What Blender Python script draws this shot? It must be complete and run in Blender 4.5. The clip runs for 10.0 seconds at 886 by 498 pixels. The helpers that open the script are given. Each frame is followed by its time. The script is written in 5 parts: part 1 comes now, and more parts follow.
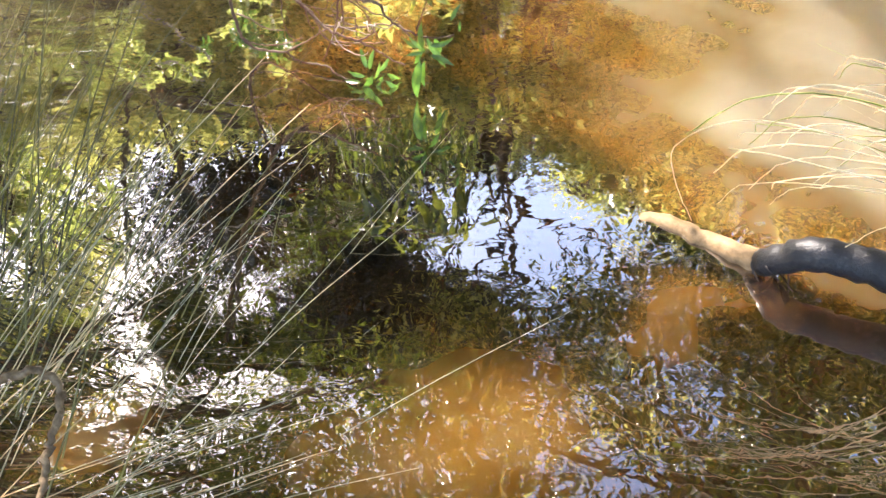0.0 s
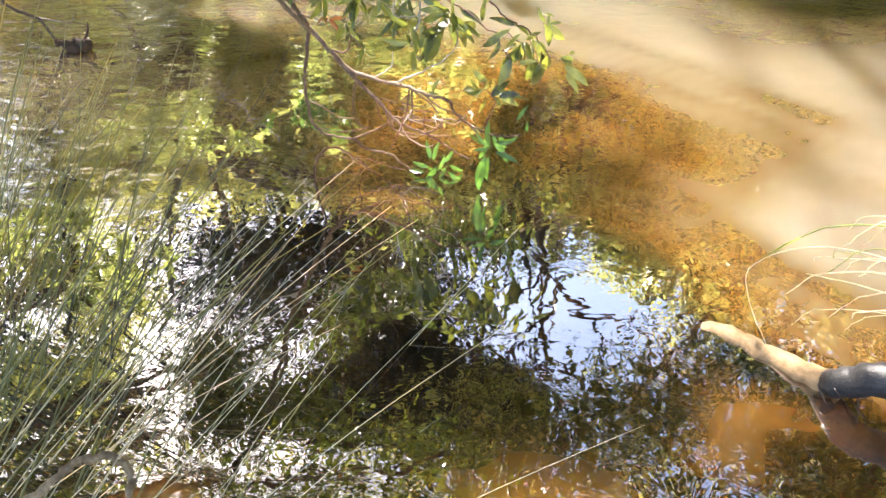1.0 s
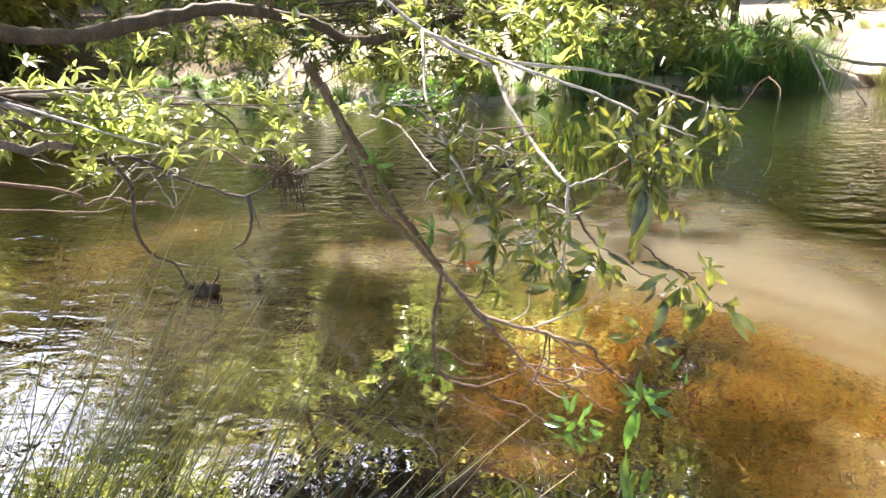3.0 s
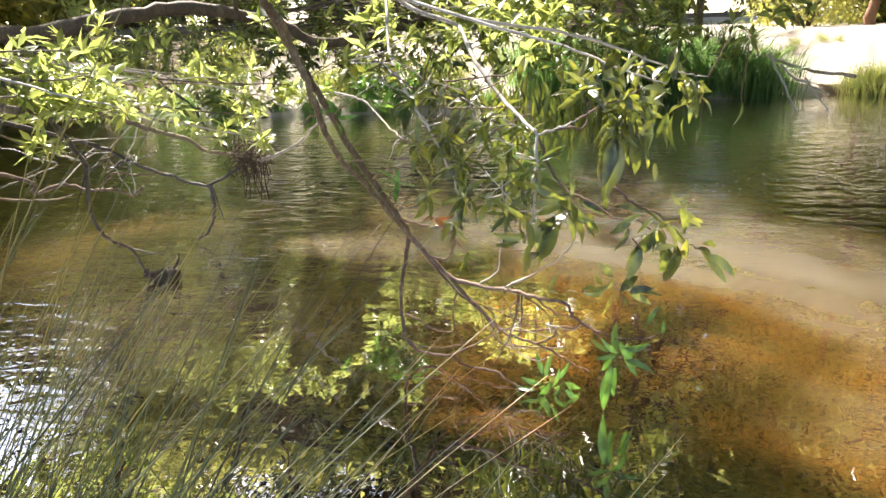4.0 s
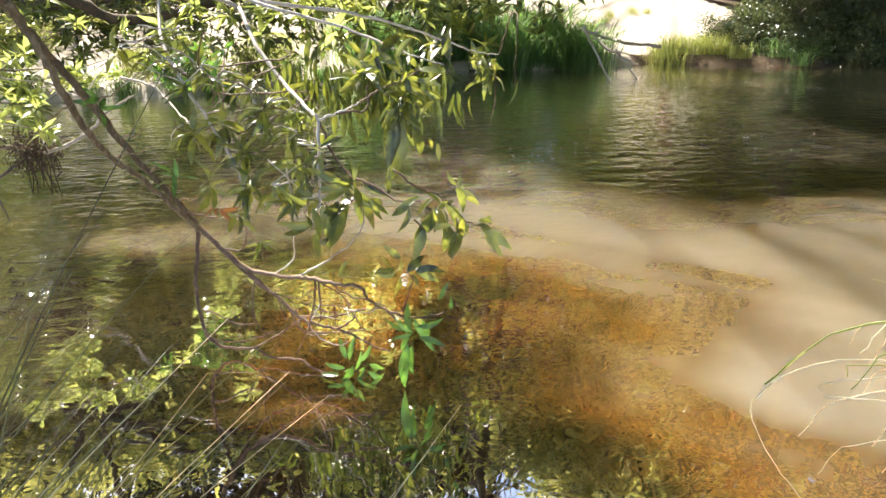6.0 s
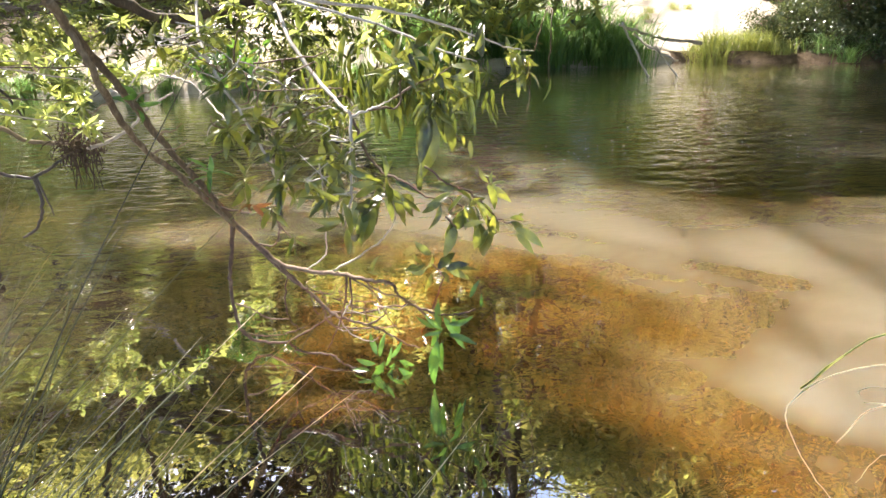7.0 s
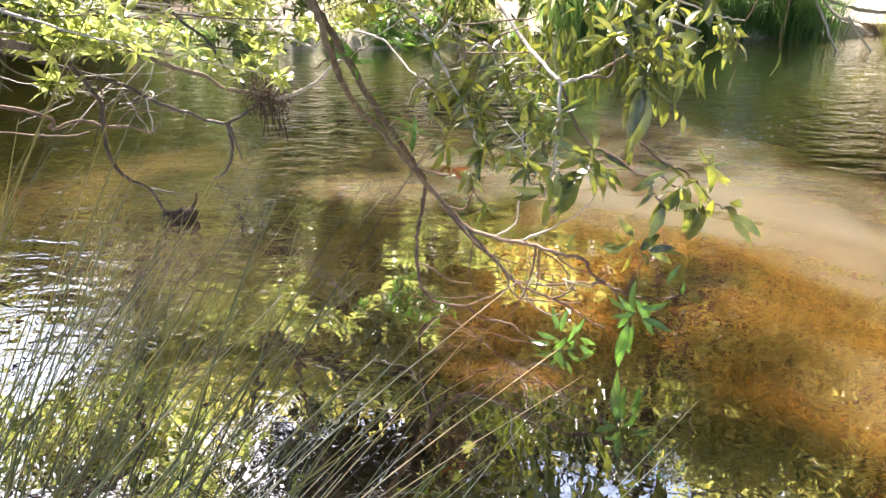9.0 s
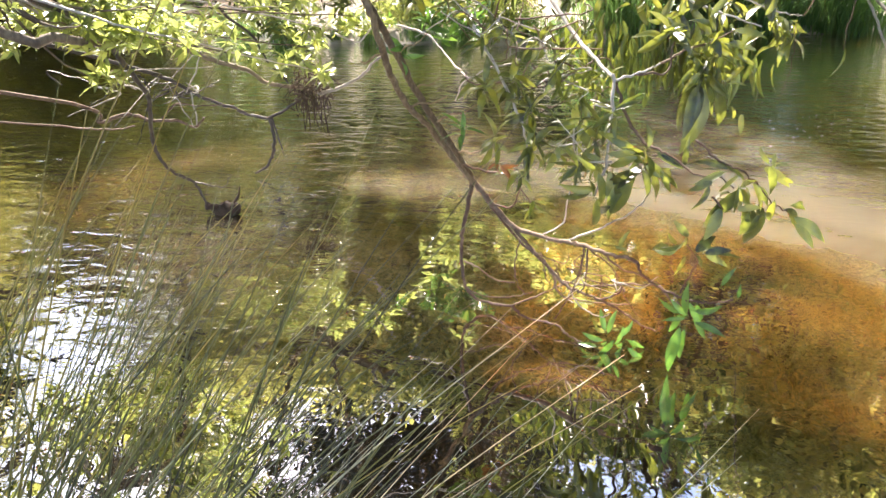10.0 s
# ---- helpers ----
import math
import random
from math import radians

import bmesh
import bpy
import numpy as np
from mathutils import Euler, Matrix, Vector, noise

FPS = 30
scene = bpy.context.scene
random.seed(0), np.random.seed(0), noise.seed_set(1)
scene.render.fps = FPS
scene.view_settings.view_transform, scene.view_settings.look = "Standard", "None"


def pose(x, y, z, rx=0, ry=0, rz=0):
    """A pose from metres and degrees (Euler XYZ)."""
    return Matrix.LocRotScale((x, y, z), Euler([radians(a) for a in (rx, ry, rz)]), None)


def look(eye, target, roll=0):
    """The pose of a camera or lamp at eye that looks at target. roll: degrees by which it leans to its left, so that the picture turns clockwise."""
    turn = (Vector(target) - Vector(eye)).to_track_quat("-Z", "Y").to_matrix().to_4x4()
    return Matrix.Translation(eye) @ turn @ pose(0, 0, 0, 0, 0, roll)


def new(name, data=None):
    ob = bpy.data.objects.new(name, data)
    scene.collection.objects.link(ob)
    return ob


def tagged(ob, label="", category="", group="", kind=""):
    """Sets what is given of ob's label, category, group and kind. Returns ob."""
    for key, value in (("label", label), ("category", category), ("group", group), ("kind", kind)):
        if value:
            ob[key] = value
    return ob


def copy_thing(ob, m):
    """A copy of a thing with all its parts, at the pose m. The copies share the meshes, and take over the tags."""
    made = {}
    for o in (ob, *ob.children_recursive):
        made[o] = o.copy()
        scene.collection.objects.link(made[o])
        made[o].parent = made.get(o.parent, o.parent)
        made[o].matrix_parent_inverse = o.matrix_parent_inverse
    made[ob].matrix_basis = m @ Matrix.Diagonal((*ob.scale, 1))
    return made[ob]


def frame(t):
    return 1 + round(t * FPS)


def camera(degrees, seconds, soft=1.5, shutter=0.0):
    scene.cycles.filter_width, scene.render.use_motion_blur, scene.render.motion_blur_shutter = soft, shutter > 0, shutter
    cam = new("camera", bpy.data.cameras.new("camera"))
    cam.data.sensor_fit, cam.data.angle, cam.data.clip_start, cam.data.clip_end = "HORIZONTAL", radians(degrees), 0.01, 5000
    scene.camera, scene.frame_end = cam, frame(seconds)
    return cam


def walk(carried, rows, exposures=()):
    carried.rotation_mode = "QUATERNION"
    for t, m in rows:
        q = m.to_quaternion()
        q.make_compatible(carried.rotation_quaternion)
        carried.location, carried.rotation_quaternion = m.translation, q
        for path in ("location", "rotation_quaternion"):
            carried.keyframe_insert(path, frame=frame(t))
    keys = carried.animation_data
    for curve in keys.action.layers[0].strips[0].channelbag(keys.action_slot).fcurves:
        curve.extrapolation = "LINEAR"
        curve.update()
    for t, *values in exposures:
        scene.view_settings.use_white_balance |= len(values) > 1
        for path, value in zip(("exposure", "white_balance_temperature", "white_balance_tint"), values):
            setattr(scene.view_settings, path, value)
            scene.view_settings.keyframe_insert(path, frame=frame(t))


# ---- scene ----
cam = camera(64.2, 10.0)
METRES, EYE, TILT, LEAN, TURN = 1.4, 1.5, -45.0, 0.0, 0.0
ROWS = [
    (0.0, 0.0, 0.0, 0.0, 0.0, 0.0, -0.0),
    (0.5, -0.0185, -0.0048, 0.007, 0.63, 2.36, -1.37),
    (1.0, -0.0677, -0.0142, 0.05, 2.32, 5.7, -3.71),
    (1.5, -0.1077, -0.0125, 0.1024, 5.51, 10.67, -6.64),
    (2.0, -0.1559, -0.0132, 0.1362, 8.43, 15.15, -8.85),
    (2.5, -0.1784, -0.0116, 0.1434, 8.85, 18.89, -10.03),
    (3.0, -0.2238, 0.1178, 0.0766, 8.22, 25.08, -6.63),
    (4.5, -0.1899, 0.2706, -0.0445, 3.93, 27.63, -3.4),
    (5.0, -0.1281, 0.2643, -0.0164, -0.5, 26.16, 1.19),
    (5.5, -0.0862, 0.2556, -0.0189, -2.09, 25.49, 3.95),
    (7.0, -0.0558, 0.2616, -0.0188, 0.34, 25.37, 2.1),
    (7.5, -0.1207, 0.2727, -0.0057, 4.61, 24.2, -2.21),
    (8.0, -0.1657, 0.2729, 0.0043, 6.0, 23.52, -4.41),
    (8.5, -0.1924, 0.2751, 0.0043, 7.07, 22.38, -5.69),
    (9.0, -0.2073, 0.2735, 0.0061, 7.76, 22.06, -6.82),
    (9.5, -0.2223, 0.276, 0.0101, 8.69, 21.84, -7.67),
    (10.0, -0.246, 0.2859, 0.0138, 9.8, 21.47, -8.6),
]
walk(cam, [(t, pose(0, 0, EYE, TILT, LEAN, TURN) @ pose(METRES * x, METRES * y, METRES * z, 90 + pitch, roll, yaw)) for t, x, y, z, yaw, pitch, roll in ROWS], [(0.0, 2.56, 6500, 18), (1.2, 2.7, 6500, 17), (3.0, 2.32, 6500, 17), (5.0, 2.18, 6500, 14), (7.0, 2.28, 6500, 16), (8.5, 2.38, 6500, 18), (10.0, 2.48, 6500, 18)])

# ---- light ----
SUN = Vector((-0.379, 0.535, 0.755)).normalized()
world = bpy.data.worlds.new("sky")
scene.world = world
world.use_nodes = True
wn = world.node_tree
sky = wn.nodes.new("ShaderNodeTexSky")
sky.sky_type, sky.sun_disc = "NISHITA", False
sky.sun_elevation = math.asin(SUN.z)
sky.sun_rotation = math.atan2(SUN.x, SUN.y)
wn.links.new(sky.outputs[0], wn.nodes["Background"].inputs[0])
wn.nodes["Background"].inputs[1].default_value = 0.115
sun = new("sun", bpy.data.lights.new("sun", "SUN"))
sun.data.energy, sun.data.angle, sun.data.color = 4.5, radians(0.55), (1.0, 0.93, 0.82)
sun.matrix_world = look(SUN * 40, (0, 0, 0))


# ---- materials ----
def material(name):
    m = bpy.data.materials.new(name)
    m.use_nodes = True
    m.node_tree.nodes.clear()
    return m, m.node_tree.nodes, m.node_tree.links


def node(nodes, kind, **values):
    n = nodes.new(kind)
    for key, value in values.items():
        n.inputs[key.replace("_", " ")].default_value = value
    return n


def ramp(nodes, stops):
    n = nodes.new("ShaderNodeValToRGB")
    while len(n.color_ramp.elements) < len(stops):
        n.color_ramp.elements.new(0.5)
    for e, (p, c) in zip(n.color_ramp.elements, stops):
        e.position, e.color = p, (*c, 1)
    return n


def surface(name, stops, scale, rough=0.8, bump=0.4, fine=8.0, stretch=(1, 1, 1), step=0.004, coat=0.0, metal=0.0):
    """An opaque surface: two scales of noise through a colour ramp, with relief."""
    m, n, l = material(name)
    out, bsdf = n.new("ShaderNodeOutputMaterial"), node(n, "ShaderNodeBsdfPrincipled", Roughness=rough, Metallic=metal)
    bsdf.inputs["Coat Weight"].default_value = coat
    co, mp = n.new("ShaderNodeTexCoord"), n.new("ShaderNodeMapping")
    mp.inputs["Scale"].default_value = stretch
    l.new(co.outputs["Object"], mp.inputs[0])
    big = node(n, "ShaderNodeTexNoise", Scale=scale, Detail=5.0, Roughness=0.6)
    small = node(n, "ShaderNodeTexNoise", Scale=scale * fine, Detail=4.0, Roughness=0.65)
    info = n.new("ShaderNodeObjectInfo")
    mix = node(n, "ShaderNodeMath")
    mix.operation = "MULTIPLY_ADD"
    mix.inputs[1].default_value = 0.45
    far = node(n, "ShaderNodeMath")
    far.operation = "MULTIPLY_ADD"
    far.inputs[1].default_value, far.inputs[2].default_value = 0.16, -0.06
    l.new(info.outputs["Random"], far.inputs[0])
    add = n.new("ShaderNodeMath")
    l.new(mp.outputs[0], big.inputs["Vector"])
    l.new(mp.outputs[0], small.inputs["Vector"])
    half = n.new("ShaderNodeMath")
    half.operation = "MULTIPLY"
    half.inputs[1].default_value = 0.55
    l.new(small.outputs["Fac"], mix.inputs[0])
    l.new(big.outputs["Fac"], half.inputs[0])
    l.new(half.outputs[0], mix.inputs[2])
    l.new(mix.outputs[0], add.inputs[0])
    l.new(far.outputs[0], add.inputs[1])
    col = ramp(n, stops)
    l.new(add.outputs[0], col.inputs[0])
    l.new(col.outputs[0], bsdf.inputs["Base Color"])
    bp = node(n, "ShaderNodeBump", Strength=bump, Distance=step)
    l.new(small.outputs["Fac"], bp.inputs["Height"])
    l.new(bp.outputs[0], bsdf.inputs["Normal"])
    l.new(bsdf.outputs[0], out.inputs[0])
    return m


def leafy(name, base, glow, rough=0.38, share=0.45, spread=0.35, seed_scale=3.0, coat=0.0):
    """A leaf or blade: glossy top coat over a body that lets light through."""
    m, n, l = material(name)
    out = n.new("ShaderNodeOutputMaterial")
    bsdf = node(n, "ShaderNodeBsdfPrincipled", Roughness=rough)
    bsdf.inputs["Specular IOR Level"].default_value = 0.85
    bsdf.inputs["Coat Weight"].default_value = coat
    bsdf.inputs["Coat Roughness"].default_value = 0.22
    tr, mixer = n.new("ShaderNodeBsdfTranslucent"), n.new("ShaderNodeMixShader")
    mixer.inputs[0].default_value = share
    geo, info, co = n.new("ShaderNodeNewGeometry"), n.new("ShaderNodeObjectInfo"), n.new("ShaderNodeTexCoord")
    noise_t = node(n, "ShaderNodeTexNoise", Scale=seed_scale, Detail=3.0)
    l.new(co.outputs["Object"], noise_t.inputs["Vector"])
    a = n.new("ShaderNodeMath")
    l.new(geo.outputs["Random Per Island"], a.inputs[0])
    l.new(info.outputs["Random"], a.inputs[1])
    fr = n.new("ShaderNodeMath")
    fr.operation = "FRACT"
    l.new(a.outputs[0], fr.inputs[0])
    b = n.new("ShaderNodeMath")
    b.operation = "MULTIPLY_ADD"
    b.inputs[1].default_value = 0.6
    l.new(noise_t.outputs["Fac"], b.inputs[2])
    l.new(fr.outputs[0], b.inputs[0])
    s = n.new("ShaderNodeMath")
    s.operation = "SUBTRACT"
    s.inputs[1].default_value = 0.3
    l.new(b.outputs[0], s.inputs[0])
    lo, hi = 1 - spread, 1 + spread
    yellow = (base[0] * hi * 1.5, base[1] * hi, base[2])
    c1 = ramp(n, [(0.1, [v * lo for v in base]), (0.55, base), (0.95, yellow)])
    c2 = ramp(n, [(0.1, [v * lo for v in glow]), (0.55, glow), (0.95, (glow[0] * 1.35, glow[1] * 1.1, glow[2]))])
    for c in (c1, c2):
        l.new(s.outputs[0], c.inputs[0])
    l.new(c1.outputs[0], bsdf.inputs["Base Color"])
    l.new(c2.outputs[0], tr.inputs["Color"])
    rib = node(n, "ShaderNodeTexNoise", Scale=90.0, Detail=2.0)
    l.new(co.outputs["Object"], rib.inputs["Vector"])
    bp = node(n, "ShaderNodeBump", Strength=0.25, Distance=0.002)
    l.new(rib.outputs["Fac"], bp.inputs["Height"])
    l.new(bp.outputs[0], bsdf.inputs["Normal"])
    l.new(bsdf.outputs[0], mixer.inputs[1])
    l.new(tr.outputs[0], mixer.inputs[2])
    l.new(mixer.outputs[0], out.inputs[0])
    return m


BARK = surface("grey_brown_bark", [(0.25, (0.03, 0.02, 0.012)), (0.48, (0.105, 0.073, 0.044)), (0.7, (0.26, 0.195, 0.12))], 9, 0.75, 0.8, 7, (1, 1, 0.4), 0.004)
STEM = surface("warm_branch_bark", [(0.25, (0.045, 0.027, 0.012)), (0.48, (0.16, 0.105, 0.052)), (0.7, (0.4, 0.29, 0.16))], 22, 0.78, 0.9, 6, (1, 1, 0.35), 0.002)
TWIG = surface("thin_twig_bark", [(0.3, (0.035, 0.019, 0.012)), (0.5, (0.115, 0.066, 0.04)), (0.75, (0.32, 0.22, 0.14))], 30, 0.72, 0.5, 5, step=0.001)
PALE = surface("bleached_dead_wood", [(0.3, (0.2, 0.16, 0.12)), (0.5, (0.42, 0.37, 0.31)), (0.75, (0.62, 0.57, 0.5))], 14, 0.6, 0.6, 6, (1, 1, 0.3), 0.002)
DARKTWIG = surface("wet_dark_twig", [(0.3, (0.012, 0.009, 0.007)), (0.5, (0.04, 0.03, 0.022)), (0.8, (0.13, 0.1, 0.075))], 20, 0.4, 0.5, 6, step=0.002)
CHARRED = surface("blackened_wet_log", [(0.3, (0.006, 0.006, 0.007)), (0.52, (0.02, 0.02, 0.022)), (0.78, (0.12, 0.115, 0.11))], 12, 0.42, 0.9, 6, (1, 1, 1), 0.004)
ROTTEN = surface("rotten_black_wood", [(0.3, (0.008, 0.006, 0.004)), (0.5, (0.03, 0.018, 0.01)), (0.8, (0.08, 0.045, 0.025))], 25, 0.85, 0.9, 6, step=0.004)
SUNKEN = surface("sunken_log_skin", [(0.3, (0.07, 0.04, 0.015)), (0.5, (0.26, 0.165, 0.075)), (0.75, (0.4, 0.29, 0.16))], 8, 0.7, 0.6, 5, step=0.004)
BED = surface("muddy_sand_bed", [(0.3, (0.007, 0.0035, 0.001)), (0.5, (0.024, 0.012, 0.004)), (0.75, (0.06, 0.031, 0.01))], 2.2, 0.9, 0.7, 9, step=0.02)
SAND = surface("pale_dry_sand", [(0.3, (0.3, 0.25, 0.185)), (0.5, (0.47, 0.41, 0.33)), (0.75, (0.6, 0.55, 0.47))], 1.5, 0.95, 0.8, 14, step=0.03)
LITTER = surface("leaf_litter", [(0.3, (0.03, 0.02, 0.012)), (0.5, (0.09, 0.06, 0.035)), (0.75, (0.2, 0.14, 0.08))], 5, 0.95, 0.9, 7, step=0.03)
DEBRIS = surface("dry_flood_debris", [(0.3, (0.015, 0.01, 0.006)), (0.5, (0.05, 0.032, 0.018)), (0.75, (0.13, 0.09, 0.05))], 25, 0.9, 0.5, 5, step=0.002)
REDBARK = surface("reddish_trunk_bark", [(0.3, (0.14, 0.07, 0.04)), (0.5, (0.3, 0.16, 0.09)), (0.75, (0.45, 0.28, 0.18))], 5, 0.8, 0.6, 6, (1, 1, 0.3), 0.01)
PURPLE = surface("smooth_purplish_bark", [(0.3, (0.1, 0.065, 0.06)), (0.5, (0.2, 0.13, 0.12)), (0.75, (0.32, 0.22, 0.2))], 2.5, 0.7, 0.5, 6, (1, 1, 0.25), 0.01)
LEAF = leafy("glossy_green_leaf", (0.036, 0.07, 0.014), (0.46, 0.52, 0.07), 0.32, 0.3, 0.9, coat=0.5)
LEAF_LIME = leafy("young_bright_leaf", (0.042, 0.11, 0.022), (0.17, 0.36, 0.045), 0.33, 0.4, 0.7, coat=0.4)
LEAF_OLIVE = leafy("olive_hanging_leaf", (0.05, 0.075, 0.018), (0.22, 0.28, 0.035), 0.3, 0.38, 0.6)
# near-black leaf: shade put into the colour of crowns that the water mirrors
LEAF_SHADE = leafy("shade_black_leaf", (0.014, 0.018, 0.008), (0.05, 0.055, 0.016), 0.5, 0.2, 0.5)
LEAF_SMALL = leafy("small_canopy_leaf", (0.05, 0.1, 0.022), (0.58, 0.68, 0.17), 0.35, 0.52, 0.7, coat=0.6)
LEAF_CANOPY = leafy("backlit_canopy_leaf", (0.055, 0.06, 0.016), (0.7, 0.7, 0.18), 0.3, 0.6, 0.8, 0.6)
LEAF_FAR = leafy("far_foliage", (0.06, 0.085, 0.018), (0.66, 0.68, 0.16), 0.4, 0.56, 0.75)
LEAF_GREY = leafy("grey_green_shrub_leaf", (0.06, 0.085, 0.042), (0.16, 0.21, 0.07), 0.22, 0.28)
RUSH = leafy("green_rush_blade", (0.075, 0.17, 0.055), (0.3, 0.52, 0.13), 0.35, 0.45, seed_scale=1.0)
GRASS = leafy("sunlit_grass_blade", (0.2, 0.26, 0.06), (0.45, 0.5, 0.12), 0.5, 0.45, seed_scale=1.0)
STRAW = leafy("pale_straw_blade", (0.66, 0.6, 0.42), (0.7, 0.63, 0.42), 0.5, 0.4, 0.2)
REED = leafy("thin_reed_stem", (0.15, 0.155, 0.04), (0.36, 0.34, 0.13), 0.55, 0.02, 0.9, 1.0)
DRYREED = leafy("dry_reed_stem", (0.42, 0.38, 0.22), (0.4, 0.3, 0.14), 0.45, 0.02, 0.3, 1.0)
STRAWSTEM = leafy("bleached_grass_stalk", (0.75, 0.68, 0.45), (0.7, 0.63, 0.42), 0.4, 0.02, 0.2, 1.0)
DEADLEAF = leafy("rusty_dead_leaf", (0.3, 0.11, 0.03), (0.5, 0.2, 0.04), 0.5, 0.4)


def water_material():
    """Still stream water: silt, with light and shade painted into it, gives a body colour, the rest lets the bed
    through, and the skin mirrors.
    """
    m, n, l = material("silty_stream_water")
    out = n.new("ShaderNodeOutputMaterial")
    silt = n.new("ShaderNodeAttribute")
    silt.attribute_name = "silt_and_shade"
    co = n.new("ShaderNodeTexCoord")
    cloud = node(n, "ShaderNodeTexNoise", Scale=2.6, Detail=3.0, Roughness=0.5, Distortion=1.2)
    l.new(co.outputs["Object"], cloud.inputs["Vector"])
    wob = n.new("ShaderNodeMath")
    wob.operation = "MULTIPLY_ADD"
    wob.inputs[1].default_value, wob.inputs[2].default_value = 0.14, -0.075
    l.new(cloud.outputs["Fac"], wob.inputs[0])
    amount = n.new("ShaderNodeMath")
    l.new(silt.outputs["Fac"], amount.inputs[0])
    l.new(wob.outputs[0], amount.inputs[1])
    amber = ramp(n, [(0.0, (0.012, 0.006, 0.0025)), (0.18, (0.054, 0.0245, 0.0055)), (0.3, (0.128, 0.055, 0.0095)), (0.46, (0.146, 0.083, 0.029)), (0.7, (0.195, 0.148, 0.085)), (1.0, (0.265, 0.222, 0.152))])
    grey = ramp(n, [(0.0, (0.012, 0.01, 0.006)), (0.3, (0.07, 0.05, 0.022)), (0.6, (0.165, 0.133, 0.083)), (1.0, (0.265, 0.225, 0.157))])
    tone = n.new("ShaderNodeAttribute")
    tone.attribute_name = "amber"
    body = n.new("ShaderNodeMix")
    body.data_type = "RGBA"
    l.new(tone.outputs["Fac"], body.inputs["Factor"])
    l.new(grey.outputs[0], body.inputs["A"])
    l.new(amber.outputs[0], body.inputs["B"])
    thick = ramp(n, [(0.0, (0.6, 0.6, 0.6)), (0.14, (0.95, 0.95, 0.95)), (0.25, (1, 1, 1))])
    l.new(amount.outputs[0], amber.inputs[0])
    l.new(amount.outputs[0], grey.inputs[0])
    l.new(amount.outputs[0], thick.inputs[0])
    clear = n.new("ShaderNodeBsdfTransparent")
    clear.inputs[0].default_value = (0.93, 0.8, 0.52, 1)
    murk = n.new("ShaderNodeSubsurfaceScattering")
    murk.falloff = "BURLEY"
    murk.inputs["Scale"].default_value = 0.5
    murk.inputs["Radius"].default_value = (1.0, 0.7, 0.4)
    l.new(body.outputs["Result"], murk.inputs["Color"])
    inner, skin = n.new("ShaderNodeMixShader"), n.new("ShaderNodeMixShader")
    l.new(thick.outputs[0], inner.inputs[0])
    l.new(clear.outputs[0], inner.inputs[1])
    l.new(murk.outputs[0], inner.inputs[2])
    # ripples: long lazy swells, short wavelets, fine shiver
    flat = n.new("ShaderNodeMapping")
    flat.inputs["Scale"].default_value = (1.0, 1.35, 1.0)
    l.new(co.outputs["Object"], flat.inputs[0])
    heights = None
    for scale, size, rough, twist in ((2.0, 0.3, 0.35, 0.5), (6.5, 0.085, 0.4, 1.2), (19.0, 0.008, 0.4, 0.5)):
        t = node(n, "ShaderNodeTexNoise", Scale=scale, Detail=2.0, Roughness=rough, Distortion=twist)
        l.new(flat.outputs[0], t.inputs["Vector"])
        k = n.new("ShaderNodeMath")
        k.operation = "MULTIPLY_ADD"
        k.inputs[1].default_value, k.inputs[2].default_value = size, 0.0
        l.new(t.outputs["Fac"], k.inputs[0])
        if heights:
            l.new(heights, k.inputs[2])
        heights = k.outputs[0]
    # wind ripples on the open reach
    wind = n.new("ShaderNodeAttribute")
    wind.attribute_name = "chop"
    lay = n.new("ShaderNodeMapping")
    lay.inputs["Scale"].default_value = (0.6, 1.2, 1.0)
    l.new(co.outputs["Object"], lay.inputs[0])
    t = node(n, "ShaderNodeTexNoise", Scale=7.0, Detail=3.0, Roughness=0.5, Distortion=0.8)
    l.new(lay.outputs[0], t.inputs["Vector"])
    w1, w2 = n.new("ShaderNodeMath"), n.new("ShaderNodeMath")
    w1.operation, w2.operation = "MULTIPLY", "MULTIPLY_ADD"
    l.new(t.outputs["Fac"], w1.inputs[0])
    l.new(wind.outputs["Fac"], w1.inputs[1])
    l.new(w1.outputs[0], w2.inputs[0])
    w2.inputs[1].default_value = 2.5
    l.new(heights, w2.inputs[2])
    heights = w2.outputs[0]
    bp = node(n, "ShaderNodeBump", Strength=1.0, Distance=0.0085)
    l.new(heights, bp.inputs["Height"])
    fres = n.new("ShaderNodeLayerWeight")
    fres.inputs["Blend"].default_value = 0.5
    steep, share = n.new("ShaderNodeMath"), n.new("ShaderNodeMath")
    steep.operation, share.operation = "POWER", "MULTIPLY_ADD"
    steep.inputs[1].default_value = 4.0
    share.inputs[1].default_value = 0.62
    least = n.new("ShaderNodeMapRange")
    for key, value in (("From Min", 0.1), ("From Max", 0.38), ("To Min", 0.17), ("To Max", 0.42)):
        least.inputs[key].default_value = value
    l.new(fres.outputs["Facing"], least.inputs["Value"])
    l.new(least.outputs[0], share.inputs[2])
    l.new(fres.outputs["Facing"], steep.inputs[0])
    l.new(steep.outputs[0], share.inputs[0])
    gloss = n.new("ShaderNodeBsdfGlossy")
    gloss.inputs["Roughness"].default_value = 0.012
    gloss.inputs["Color"].default_value = (1, 1, 1, 1)
    l.new(bp.outputs[0], gloss.inputs["Normal"])
    l.new(bp.outputs[0], fres.inputs["Normal"])
    l.new(share.outputs[0], skin.inputs[0])
    l.new(inner.outputs[0], skin.inputs[1])
    l.new(gloss.outputs[0], skin.inputs[2])
    l.new(skin.outputs[0], out.inputs[0])
    return m


WATER = water_material()


